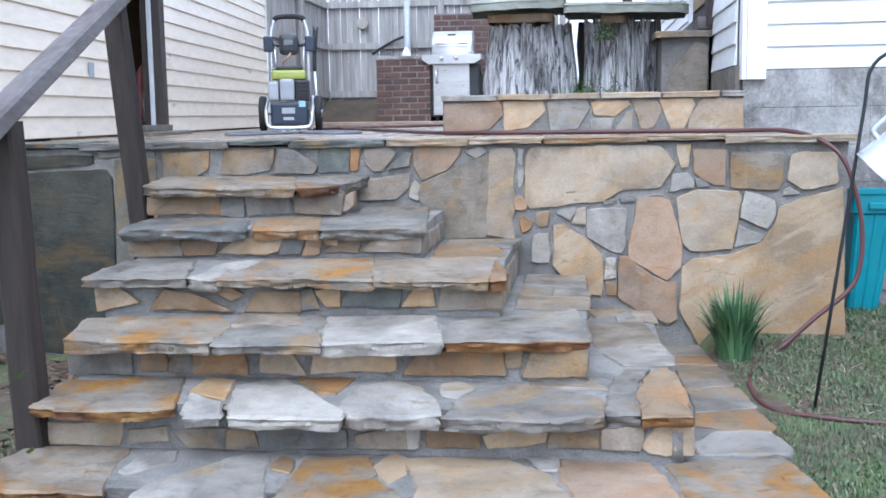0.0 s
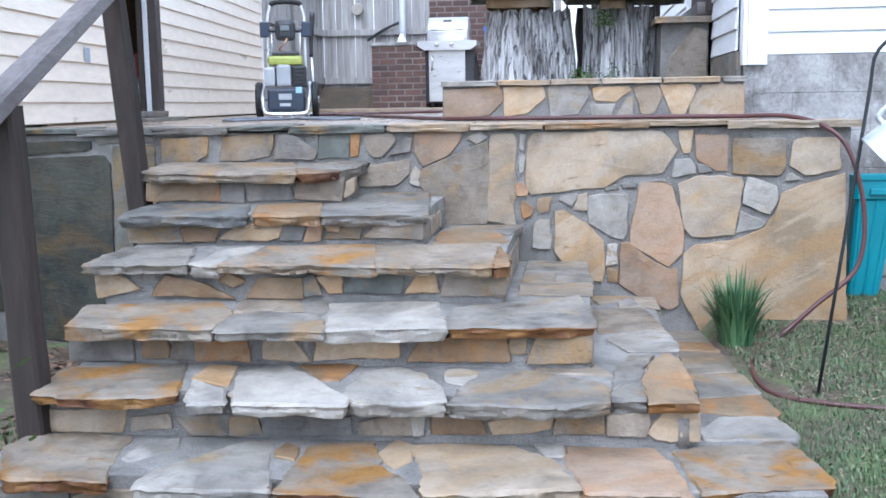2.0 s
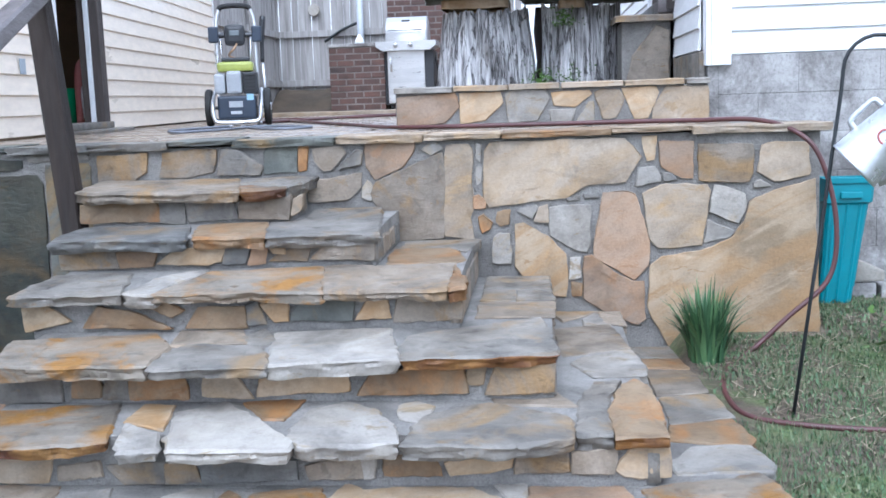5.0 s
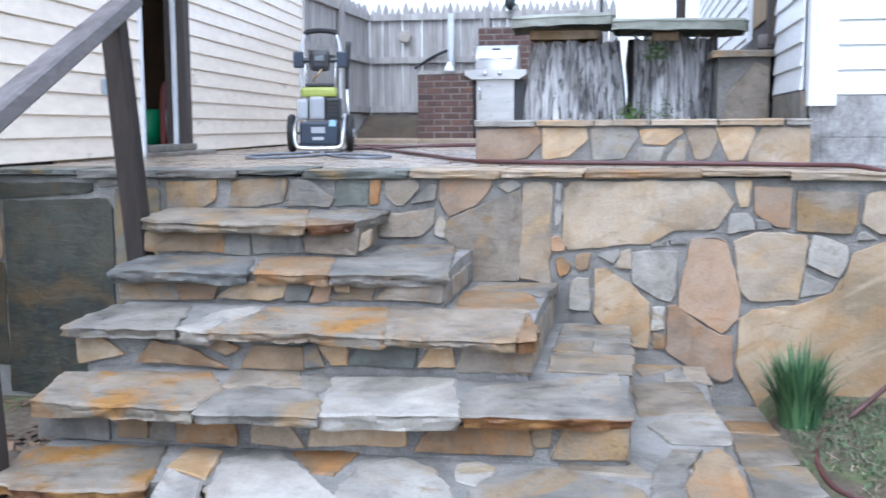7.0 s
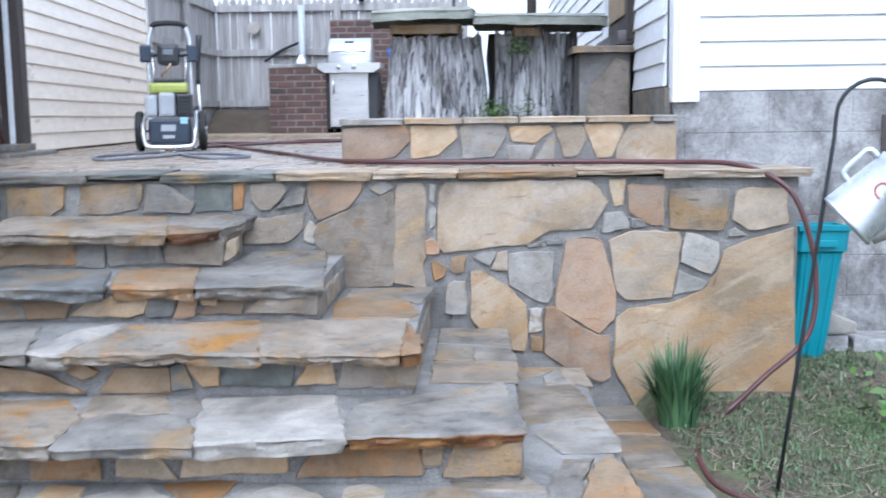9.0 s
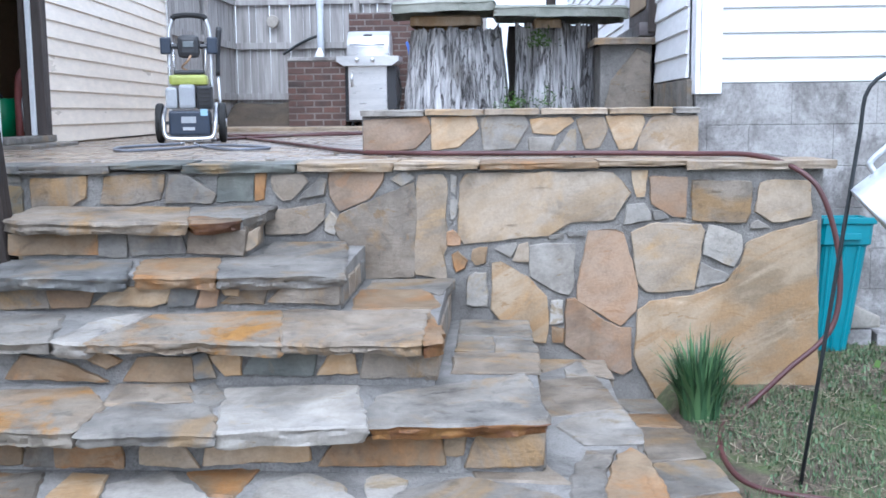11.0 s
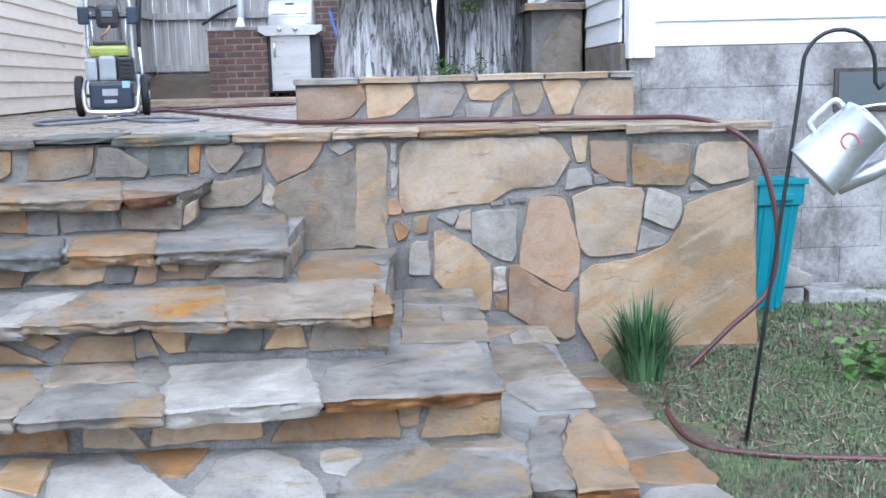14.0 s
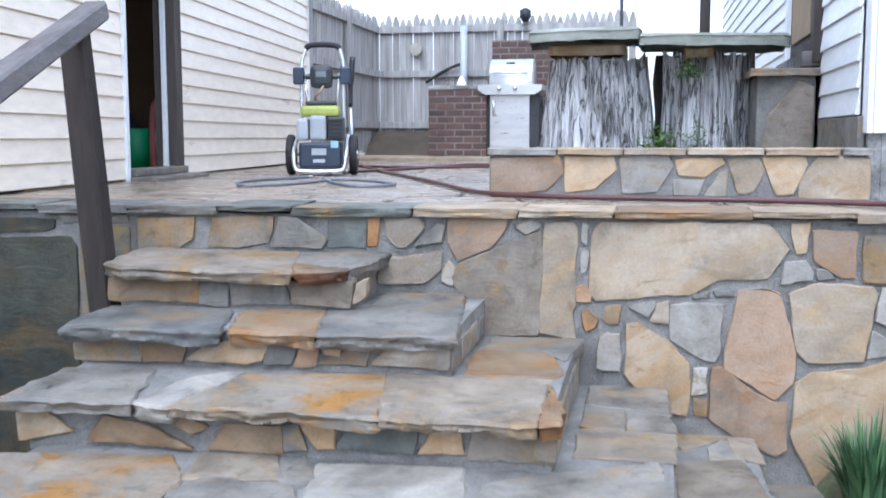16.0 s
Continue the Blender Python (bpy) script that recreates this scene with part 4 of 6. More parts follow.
for i, (kind, *corners) in enumerate(WALL_WEST + WALL_MIDDLE + WALL_CENTRE + WALL_LOWER + WALL_EAST + WALL_CORNER):
    lay_upright("wall_stone", swell(corners, 0.004), kind, WALL_Y - 0.002 - 0.007 * random.Random(i).random(), 0.05, wall, 1200 + i, edge=0.004, jitter=0.002, step=0.03, rough=0.004, wave=0.007)
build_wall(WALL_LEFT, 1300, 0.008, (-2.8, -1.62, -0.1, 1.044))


def build_cap():
    r = random.Random(5)
    x, i = -2.9, 0
    while x < 1.6:
        w = min(r.uniform(0.26, 0.52), 1.63 - x)
        if 1.63 - (x + w) < 0.15:
            w = 1.63 - x
        f = WALL_Y - 0.03 + r.uniform(-0.005, 0.005)
        poly = [Vector(p) for p in ((x - 0.001, f), (x + w * 0.5, f + r.uniform(-0.012, 0.012)), (x + w + 0.001, f), (x + w + 0.001, WALL_Y + 0.30), (x - 0.001, WALL_Y + 0.30))]
        kind = r.choice("bng") if x < -0.55 else r.choice("tcoct")
        lay_flat("cap_stone", poly, kind, PATIO_Z + r.uniform(-0.003, 0.003), 0.027 + r.uniform(-0.005, 0.008), wall, 1400 + i, edge=0.003, jitter=0.004, step=0.03, wave=0.007)
        x, i = x + w, i + 1


build_cap()


def build_patio():
    floor = part("patio_floor", boxed(-3.6, 1.59, WALL_Y + 0.28, 12.4, 0.7, PATIO_Z - 0.012), MORTAR)
    tagged(floor, "patio floor of damp tan flagstones", "floor", kind="structure")
    r = random.Random(21)
    cells = []
    y = WALL_Y + 0.31
    while y < 12.35:
        deep, x = r.uniform(0.4, 0.7), -3.4
        while x < 1.2:
            w = r.uniform(0.4, 0.9)
            cells.append((x + w / 2, y + deep / 2 + r.uniform(-0.06, 0.06), w, deep, r.uniform(-9, 9)))
            x += w
        y += deep
    for i, poly in enumerate(fitted_outlines(cells, 0.02, (-3.5, 1.27, WALL_Y + 0.305, 12.38))):
        if poly:
            bm, mid = stone_mesh(poly, 0.03, 1500 + i, edge=0.006, jitter=0.006, step=0.12, rough=0.0015)
            piece("flagstone", finish(bm, "flagstone", PATIO), floor, (mid.x, mid.y, PATIO_Z))
    back = part("rear_step", boxed(-3.6, 1.2, 12.4, 15.5, 0.8, 1.12, 0.01), STONE["c"])
    tagged(back, "low stone step to the rear of the patio", "step", kind="structure")


build_patio()

# ---- low planter wall and raised bed ----
PLANTER = [
    ("p", (-0.31, 1.24), (-0.02, 1.255), (0.005, 1.19), (-0.07, 1.135), (-0.31, 1.12)),
    ("y", (0.01, 1.25), (0.21, 1.25), (0.22, 1.2), (0.135, 1.14), (0.01, 1.13)),
    ("w", (0.24, 1.245), (0.275, 1.255), (0.44, 1.255), (0.455, 1.215), (0.395, 1.135), (0.25, 1.125)),
    ("y", (0.47, 1.24), (0.655, 1.245), (0.665, 1.23), (0.585, 1.17), (0.48, 1.18)),
    ("w", (0.46, 1.155), (0.585, 1.155), (0.56, 1.12), (0.465, 1.12)),
    ("w", (0.595, 1.12), (0.655, 1.19), (0.675, 1.19), (0.675, 1.115)),
    ("c", (0.68, 1.235), (0.715, 1.25), (0.805, 1.24), (0.825, 1.2), (0.785, 1.14), (0.725, 1.13)),
    ("y", (0.82, 1.25), (0.98, 1.25), (0.99, 1.225), (0.94, 1.13), (0.88, 1.125)),
    ("c", (1.035, 1.25), (1.235, 1.245), (1.235, 1.11), (0.965, 1.11), (0.98, 1.16)),
]


def build_planter():
    low = part("planter_wall", boxed(-0.32, 1.235, 5.752, 6.0, 0.98, 1.262, 0.006), MORTAR)
    tagged(low, "low planter wall of pale and ochre stones with thin cap", "planter wall", kind="structure")
    for i, (kind, *corners) in enumerate(PLANTER):
        lay_upright("wall_stone", swell([(x, z - 0.025 if z < 1.15 else z) for x, z in corners], 0.006), kind, 5.744, 0.04, low, 1800 + i, edge=0.005, jitter=0.002, step=0.03, rough=0.003, wave=0.004)
    r, x, i = random.Random(8), -0.335, 0
    while x < 1.22:
        w = min(r.uniform(0.25, 0.5), 1.25 - x)
        poly = [Vector(p) for p in ((x + 0.003, 5.725), (x + w / 2, 5.72), (x + w - 0.003, 5.725), (x + w - 0.003, 5.98), (x + 0.003, 5.98))]
        lay_flat("cap_stone", poly, r.choice("cwc"), 1.290, 0.028, low, 1850 + i, edge=0.006, jitter=0.005, step=0.05)
        x, i = x + w, i + 1
    bed = part("raised_bed", boxed(-0.3, 1.22, 6.0, 12.0, 0.98, 1.262), SOIL)
    tagged(bed, "raised bed of dark soil behind the planter wall", "garden bed", kind="structure")


build_planter()


# ---- house with white siding ----
def siding(parent, x0, x1, z0, count, material, e=0.115, y=0.0):
    """Overlapping boards on a wall that faces -y of its parent."""
    for i in range(count):
        bm = bmesh.new()
        z = z0 + i * e
        prof = ((y - 0.017, z), (y - 0.020, z + 0.004), (y - 0.005, z + e + 0.012), (y, z + e + 0.012), (y, z + 0.004))
        rings = [[bm.verts.new((x, p, q)) for p, q in prof] for x in (x0, x1)]
        for k in range(5):
            bm.faces.new((rings[0][k], rings[1][k], rings[1][(k + 1) % 5], rings[0][(k + 1) % 5]))
        bm.faces.new(rings[0])
        bm.faces.new(rings[1][::-1])
        part("siding_board", bm, material, parent)


def house_right():
    h = thing("house", "white vinyl-sided house on a concrete block foundation", "house", (1.28, 5.95, 0), kind="structure")
    core = part("wall", boxed(0.03, 6.0, 0.03, 9.0, 1.40, 4.2), TRIM, h)
    siding(h, 0.10, 6.0, 1.402, 16, SIDING_WHITE, e=0.117, y=0.03)
    side = part("side_wall", boxed(-0.004, 0.03, 0.1, 9.0, 1.35, 4.2), TRIM, h)
    base = part("foundation", boxed(-0.01, 6.0, 0.017, 9.0, -0.2, 1.40), BLOCK, h, "weathered grey concrete block foundation")
    bm = boxed(-0.1985, 0.1985, -0.02, 0.02, -0.0985, 0.0985, 0.003)
    shared = finish(bm, "block", BLOCK)
    for row in range(0, 7):
        for col in range(14):
            x = 0.24 + col * 0.4 + (0.2 if row % 2 else 0)
            z = 1.30 - row * 0.2
            piece("block", shared, base, (x, 0.0335, z))
    half = finish(boxed(-0.0985, 0.0985, -0.02, 0.02, -0.0985, 0.0985, 0.003), "block", BLOCK)
    for row in range(1, 7, 2):
        piece("block", half, base, (0.14, 0.0335, 1.30 - row * 0.2))
    part("corner_board", boxed(0.0, 0.10, -0.022, 0.03, 1.35, 4.2, 0.004), TRIM, h)
    part("corner_board", boxed(-0.025, -0.002, -0.022, 0.10, 1.35, 4.2, 0.004), TRIM, h)
    window = part("basement_window", boxed(0.98, 1.30, 0.0, 0.05, 1.07, 1.28, 0.004), DARKWOOD, h, "small basement window with dark frame")
    part("pane", boxed(1.00, 1.28, -0.004, 0.01, 1.09, 1.26), GLASS, window)
    return h


house = house_right()


def house_side():
    """The wall of the same house that runs back from the corner, with a door in it."""
    w = thing("house_side_wall", "white sided side wall of the house with a brown door", "house wall", (1.262, 6.05, 0), 90, kind="structure")
    w.matrix_basis = pose(1.25, 6.05, 0, 0, 0, -90)
    # local x runs towards the camera, so places along the wall are minus the distance from the corner
    siding(w, -1.05, -0.02, 1.43, 15, SIDING_WHITE, y=0.0)
    siding(w, -9.0, -2.35, 1.43, 15, SIDING_WHITE, y=0.0)
    d = part("door", boxed(-2.25, -1.20, -0.02, 0.03, 1.79, 3.8), DARKWOOD, w, "dark brown weathered door")
    part("frame", boxed(-1.20, -1.10, -0.05, 0.03, 1.73, 3.8, 0.006), DARKWOOD, d)
    part("frame", boxed(-2.35, -2.25, -0.05, 0.03, 1.73, 3.8, 0.006), TRIM, d)
    part("panel", boxed(-2.1, -1.35, -0.035, -0.018, 1.9, 2.5, 0.006), INSIDE, d)
    part("sill", boxed(-2.3, -1.12, -0.10, 0.0, 1.71, 1.79, 0.006), RAIL_TOP, d)
    stoop = part("stoop", boxed(0.92, 1.22, 7.12, 8.5, 1.2, 1.66, 0.01), MORTAR)
    tagged(stoop, "stone stoop with a cap below the brown door", "stoop", kind="structure")
    lay_upright("wall_stone", [Vector(p) for p in ((0.93, 1.24), (1.21, 1.24), (1.215, 1.60), (1.13, 1.64), (0.98, 1.45))], "t", 7.10, 0.03, stoop, 2001)
    lay_flat("cap_stone", [Vector(p) for p in ((0.88, 7.06), (1.235, 7.06), (1.235, 8.5), (0.88, 8.5))], "t", 1.70, 0.04, stoop, 2002)
    foot = part("footing_block", boxed(1.232, 1.265, 6.02, 7.1, 1.2, 1.425, 0.006), STONE["n"])
    tagged(foot, "rough stone footing under the siding", "foundation", kind="structure")


house_side()


# ---- shed with cream siding ----
def shed():
    s = thing("shed", "cream vinyl-sided shed with an open doorway", "shed", (-2.50, 5.10, 0), 95.0, kind="structure")
    D0, D1, END = 1.86, 2.76, 6.42
    siding(s, -0.06, D0 - 0.05, 1.094, 17, SIDING, e=0.119)
    siding(s, D1, END, 1.094, 17, SIDING, e=0.119)
    siding(s, -0.5, -0.06, 1.094, 17, SIDING, e=0.119)
    part("wall", boxed(-0.5, D0, 0.0, 0.1, 1.095, 3.2), TRIM, s)
    # Dark strips added to stand for the shade in the gap below the boards.
    part("plinth", boxed(-0.5, D0, 0.03, 0.1, 0.95, 1.093), DARKWOOD, s, "dark strip standing for shade in the gap under the siding")
    part("plinth", boxed(D1, END, 0.03, 0.1, 0.95, 1.093), DARKWOOD, s)
    part("wall", boxed(D1, END, 0.0, 0.1, 1.095, 3.2), TRIM, s)
    part("corner_board", boxed(END, END + 0.07, -0.03, 0.1, 1.05, 3.2, 0.004), TRIM, s)
    part("lining", boxed(D0 - 1.2, D1 + 1.5, 1.5, 1.6, 1.05, 3.2), INSIDE, s)
    part("lining", boxed(D0 - 1.3, D0 - 1.2, 0.1, 1.6, 1.05, 3.2), INSIDE, s)
    part("lining", boxed(D1 + 1.4, D1 + 1.5, 0.1, 1.6, 1.05, 3.2), INSIDE, s)
    part("inner_floor", boxed(D0 - 1.2, D1 + 1.4, 0.0, 1.5, 1.0, 1.10), INSIDE, s)
    part("footing", boxed(-0.5, -0.07, 0.02, 1.6, -0.2, 1.05), BLOCK, s)
    part("patch", boxed(1.22, 1.30, -0.026, -0.0215, 1.455, 1.545, 0.001), plain_mat("faded_blue_grey_patch", (0.42, 0.47, 0.52), (0.34, 0.38, 0.43), 14, 0.6, bump=0.05), s, "faded blue-grey patch on the siding")
    part("roof", boxed(-0.6, END + 0.2, -0.2, 1.7, 3.2, 3.3), DARKWOOD, s)
    part("lintel", boxed(D0, D1, 0.0, 0.1, 3.05, 3.2), TRIM, s)
    f = part("door_post", boxed(D1 - 0.125, D1 - 0.004, -0.03, 0.12, 1.10, 3.05, 0.008), DARKWOOD, s, "dark weathered door post")
    part("trim", boxed(D1 - 0.160, D1 - 0.127, 0.03, 0.06, 1.10, 3.05, 0.004), TRIM, f)
    part("door_post", boxed(D0 - 0.05, D0 - 0.005, -0.03, 0.12, 1.06, 3.05, 0.004), TRIM, s)
    part("threshold", boxed(D0 - 0.02, D1, -0.20, 0.0, 1.05, 1.105, 0.012), STONE["n"], s)
    part("threshold", boxed(D0 + 0.03, D1 + 0.02, -0.05, 0.1, 1.105, 1.15, 0.01), STONE["n"], s)


shed()


# ---- handrail ----
def handrail():
    h = thing("handrail", "weathered brown timber handrail beside the stone steps", "handrail", (0, 0, 0))
    def post(x, y, z0, z1, lean):
        bm = bmesh.new()
        n = 7
        rings = []
        r = random.Random(int(y * 10))
        for i in range(n):
            z = z0 + (z1 - z0) * i / (n - 1)
            w, off = 0.046 + r.uniform(-0.003, 0.003), lean * (i / (n - 1))
            rings.append([bm.verts.new((x + off + sx * w, y + sy * w, z)) for sx, sy in ((-1, -0.8), (-0.8, -1), (0.8, -1), (1, -0.8), (1, 0.8), (0.8, 1), (-0.8, 1), (-1, 0.8))])
        for a, b in zip(rings, rings[1:]):
            for k in range(8):
                bm.faces.new((a[k], a[(k + 1) % 8], b[(k + 1) % 8], b[k]))
        bm.faces.new(rings[-1])
        bm.faces.new(rings[0][::-1])
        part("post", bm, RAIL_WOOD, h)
    post(-1.375, 3.33, -0.1, 1.19, -0.045)
    post(-1.525, 4.74, -0.1, 1.73, -0.15)
    a, b = Vector((-1.375, 3.05, 1.11)), Vector((-1.64, 4.84, 1.80))
    way = (b - a).normalized()
    side = Vector((1, 0, 0)) - way * way.x
    side.normalize()
    up = side.cross(way)
    bm = bmesh.new()
    rings = []
    for i in range(9):
        p = a + (b - a) * i / 8
        rings.append([bm.verts.new(p + side * u * 0.044 + up * v * 0.036) for u, v in ((-1, -0.7), (-0.8, -1), (0.8, -1), (1, -0.7), (1, 0.7), (0.8, 1), (-0.8, 1), (-1, 0.7))])
    for p, q in zip(rings, rings[1:]):
        for k in range(8):
            bm.faces.new((p[k], p[(k + 1) % 8], q[(k + 1) % 8], q[k]))
    bm.faces.new(rings[-1])
    bm.faces.new(rings[0][::-1])
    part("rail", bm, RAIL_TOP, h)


handrail()


# ---- fence ----
def fence(name, at, turn, length, height, seed, label):
    f = thing(name, label, "fence", at, turn, kind="structure")
    r = random.Random(seed)
    meshes = []
    for k in range(5):
        bm = bmesh.new()
        w, t, hgt = 0.042, 0.009, height + r.uniform(-0.04, 0.03)
        prof = ((-w, 0.06), (w, 0.06), (w, hgt - 0.09), (w * 0.3, hgt), (-w * 0.3, hgt), (-w, hgt - 0.09))
        a = [bm.verts.new((x, -t, z)) for x, z in prof]
        b = [bm.verts.new((x, t, z)) for x, z in prof]
        for i in range(6):
            bm.faces.new((a[i], a[(i + 1) % 6], b[(i + 1) % 6], b[i]))
        bm.faces.new(a[::-1])
        bm.faces.new(b)
        meshes.append(finish(bm, "picket", FENCE))
    x = 0.05
    while x < length:
        piece("picket", r.choice(meshes), f, (x, r.uniform(-0.004, 0.004), r.uniform(-0.02, 0.02)), (0, r.uniform(-0.25, 0.25), 0))
        x += 0.0865 + r.uniform(-0.002, 0.004)
    for z in (0.35, 1.0, 1.56):
        part("rail", boxed(0, length, -0.055, -0.011, z, z + 0.085, 0.004), FENCE, f)
    for x in (0.0, length * 0.5):
        part("post", boxed(x - 0.045, x + 0.045, -0.10, -0.056, 0.0, height - 0.08, 0.005), FENCE, f)
    return f


back_fence = fence("picket_fence", (-3.17, 14.5, 1.1), 0, 3.35, 1.78, 31, "tall weathered grey picket fence with a gate")
side_fence = fence("picket_fence", (-3.10, 11.55, 1.1), 90, 2.95, 1.78, 32, "tall weathered grey picket fence beside the shed")
side_fence.matrix_basis = pose(-3.12, 11.55, 1.1, 0, 0, 90)


def fence_fittings():
    m = thing("gate_post", "galvanised gate post against the fence", "post", (-1.944, 14.33, 1.1))
    part("tube", tube(bmesh.new(), [(0, 0, 0), (0, 0, 1.62)], 0.045, 12), ENGINE, m, smooth=True)
    p = thing("plaque", "small pale round plaque hung on the fence", "plaque", (-2.58, 14.44, 2.45))
    bm = tube(bmesh.new(), [(0, 0, 0), (0, -0.03, 0)], [0.085, 0.075], 14)
    part("disc", bm, STONE["w"], p)
    part("gate_brace", tube(bmesh.new(), smooth_path([(0.72, -0.075, 0.93), (0.95, -0.085, 1.07), (1.19, -0.085, 1.16), (1.25, -0.08, 1.10)]), 0.018, 8), IRON, back_fence, "dark iron gate brace", smooth=True)


fence_fittings()


def soil_bank():
    bm = bmesh.new()
    rows = []
    for j in range(6):
        t = j / 5
        rows.append([bm.verts.new((-3.08 + 0.06 * i, 13.70 + 0.76 * t + 0.05 * noise.noise((i * 0.3, 1.0, 2.0)), 1.10 + 0.31 * math.sin(t * math.pi / 2) + 0.035 * noise.noise((i * 0.5, j * 0.8, 4.0)) * (j > 0))) for i in range(20)])
    for a, b in zip(rows, rows[1:]):
        for i in range(19):
            bm.faces.new((a[i], a[i + 1], b[i + 1], b[i])).smooth = True
    tagged(part("soil_bank", bm, SOIL), "bank of dark soil banked up under the fence", "soil", kind="structure")


soil_bank()


# ---- brick pillar and chimney ----
def bricks(parent, x0, x1, y, z0, rows, seed, depth=0.1):
    r = random.Random(seed)
    whole = [finish(boxed(-0.094, 0.094, -depth / 2, depth / 2, -0.029, 0.029, 0.004), "brick", BRICK) for _ in range(2)]
    short = {}
    for row in range(rows):
        x = x0 - (0.102 if row % 2 else 0.0)
        while x < x1 - 0.02:
            a, b = max(x, x0), min(x + 0.196, x1)
            if b - a > 0.03:
                key = round(b - a, 2)
                if key > 0.19:
                    me = r.choice(whole)
                else:
                    if key not in short:
                        short[key] = finish(boxed(-key / 2, key / 2, -depth / 2, depth / 2, -0.029, 0.029, 0.004), "brick", BRICK)
                    me = short[key]
                piece("brick", me, parent, ((a + b) / 2, y + depth / 2 + r.uniform(-0.003, 0.003), z0 + row * 0.075 + 0.035))
            x += 0.206


def brickwork():
    p = thing("brick_pillar", "low red-brown brick pillar with a flat concrete top", "brick pillar", (-2.12, 13.0, 1.12))
    part("core", boxed(0.004, 0.666, 0.005, 0.6, 0, 0.76), BRICK_MORTAR, p)
    bricks(p, 0.0, 0.67, 0.0, 0.004, 10, 41)
    part("top", boxed(-0.01, 0.68, -0.01, 0.62, 0.755, 0.795, 0.008), BLOCK, p, "flat grey concrete top")
    c = thing("brick_chimney", "red brick back wall of an outdoor fireplace", "chimney", (-1.50, 13.75, 1.12))
    part("core", boxed(0.004, 0.956, 0.005, 0.5, 0, 1.36), BRICK_MORTAR, c)
    bricks(c, 0.0, 0.96, 0.0, 0.004, 18, 42)
    f = thing("funnel", "white cone-shaped vessel on the brick pillar", "vessel", (-1.78, 13.25, 1.915))
    part("cone", tube(bmesh.new(), [(0, 0, 0), (0, 0, 0.05), (0, 0, 0.12)], [0.07, 0.05, 0.015], 14), TRIM, f, smooth=True)


brickwork()


# ---- gas grill ----
def grill():
    g = thing("gas_grill", "stainless steel gas grill with closed lid", "grill", (-1.18, 13.05, 1.12))
    cab = part("cabinet", boxed(-0.28, 0.32, 0.0, 0.45, 0.05, 0.69, 0.01), CHAR, g, "black cabinet sides")
    door = part("door", boxed(-0.235, 0.215, -0.022, -0.002, 0.07, 0.69, 0.008), STEEL, cab, "stainless steel door")
    part("handle", tube(bmesh.new(), [(-0.19, -0.045, 0.45), (-0.19, -0.045, 0.63)], 0.012, 8), ALU, door, smooth=True)
    bm = bmesh.new()
    prof = [(-0.36, 0.80), (-0.36, 0.74), (-0.28, 0.69), (0.28, 0.69), (0.36, 0.74), (0.36, 0.80)]
    a = [bm.verts.new((x, -0.10, z)) for x, z in prof]
    b = [bm.verts.new((x, 0.42, z)) for x, z in prof]
    for i in range(6):
        bm.faces.new((a[i], a[(i + 1) % 6], b[(i + 1) % 6], b[i]))
    bm.faces.new(a[::-1])
    bm.faces.new(b)
    panel = part("control_panel", bm, STEEL, g)
    for x in (-0.12, 0.06):
        part("knob", tube(bmesh.new(), [(x, -0.10, 0.755), (x, -0.135, 0.755)], 0.024, 14), ALU, panel, smooth=True)
    bm = bmesh.new()
    rings = []
    for x in (-0.245, -0.235, 0.235, 0.245):
        k = 0.97 if abs(x) > 0.24 else 1.0
        rings.append([bm.verts.new((x, 0.20 - 0.24 * k * math.cos(t), 0.80 + 0.30 * k * math.sin(t) ** 0.8)) for t in np.linspace(0, math.pi, 13)])
    for p, q in zip(rings, rings[1:]):
        for k in range(12):
            bm.faces.new((p[k], p[k + 1], q[k + 1], q[k]))
    bm.faces.new(rings[0])
    bm.faces.new(rings[-1][::-1])
    lid = part("lid", bm, STEEL, g, "polished rounded lid", smooth=True)
    part("handle", tube(bmesh.new(), [(-0.2, -0.075, 0.93), (0.2, -0.075, 0.93)], 0.013, 8), ALU, lid, smooth=True)
    part("badge", boxed(-0.05, 0.05, -0.012, 0.0, 1.03, 1.05), CHAR, lid)
    for x in (-0.2, 0.2):
        for y in (0.04, 0.4):
            part("caster", tube(bmesh.new(), [(x - 0.015, y, 0.03), (x + 0.015, y, 0.03)], 0.03, 12), RUBBER, g, smooth=True)
    part("gas_hose", tube(bmesh.new(), smooth_path([(0.30, 0.2, 0.7), (0.36, 0.15, 0.4), (0.30, 0.1, 0.1)]), 0.012, 6), RUBBER, g, smooth=True)
    b = thing("broom", "broom with a blue handle leaning beside the grill", "broom", (-0.66, 13.3, 1.12))
    part("handle", tube(bmesh.new(), [(0.14, 0, 0.02), (-0.10, 0.1, 0.98)], 0.016, 8), BLUE_STICK, b, smooth=True)


grill()


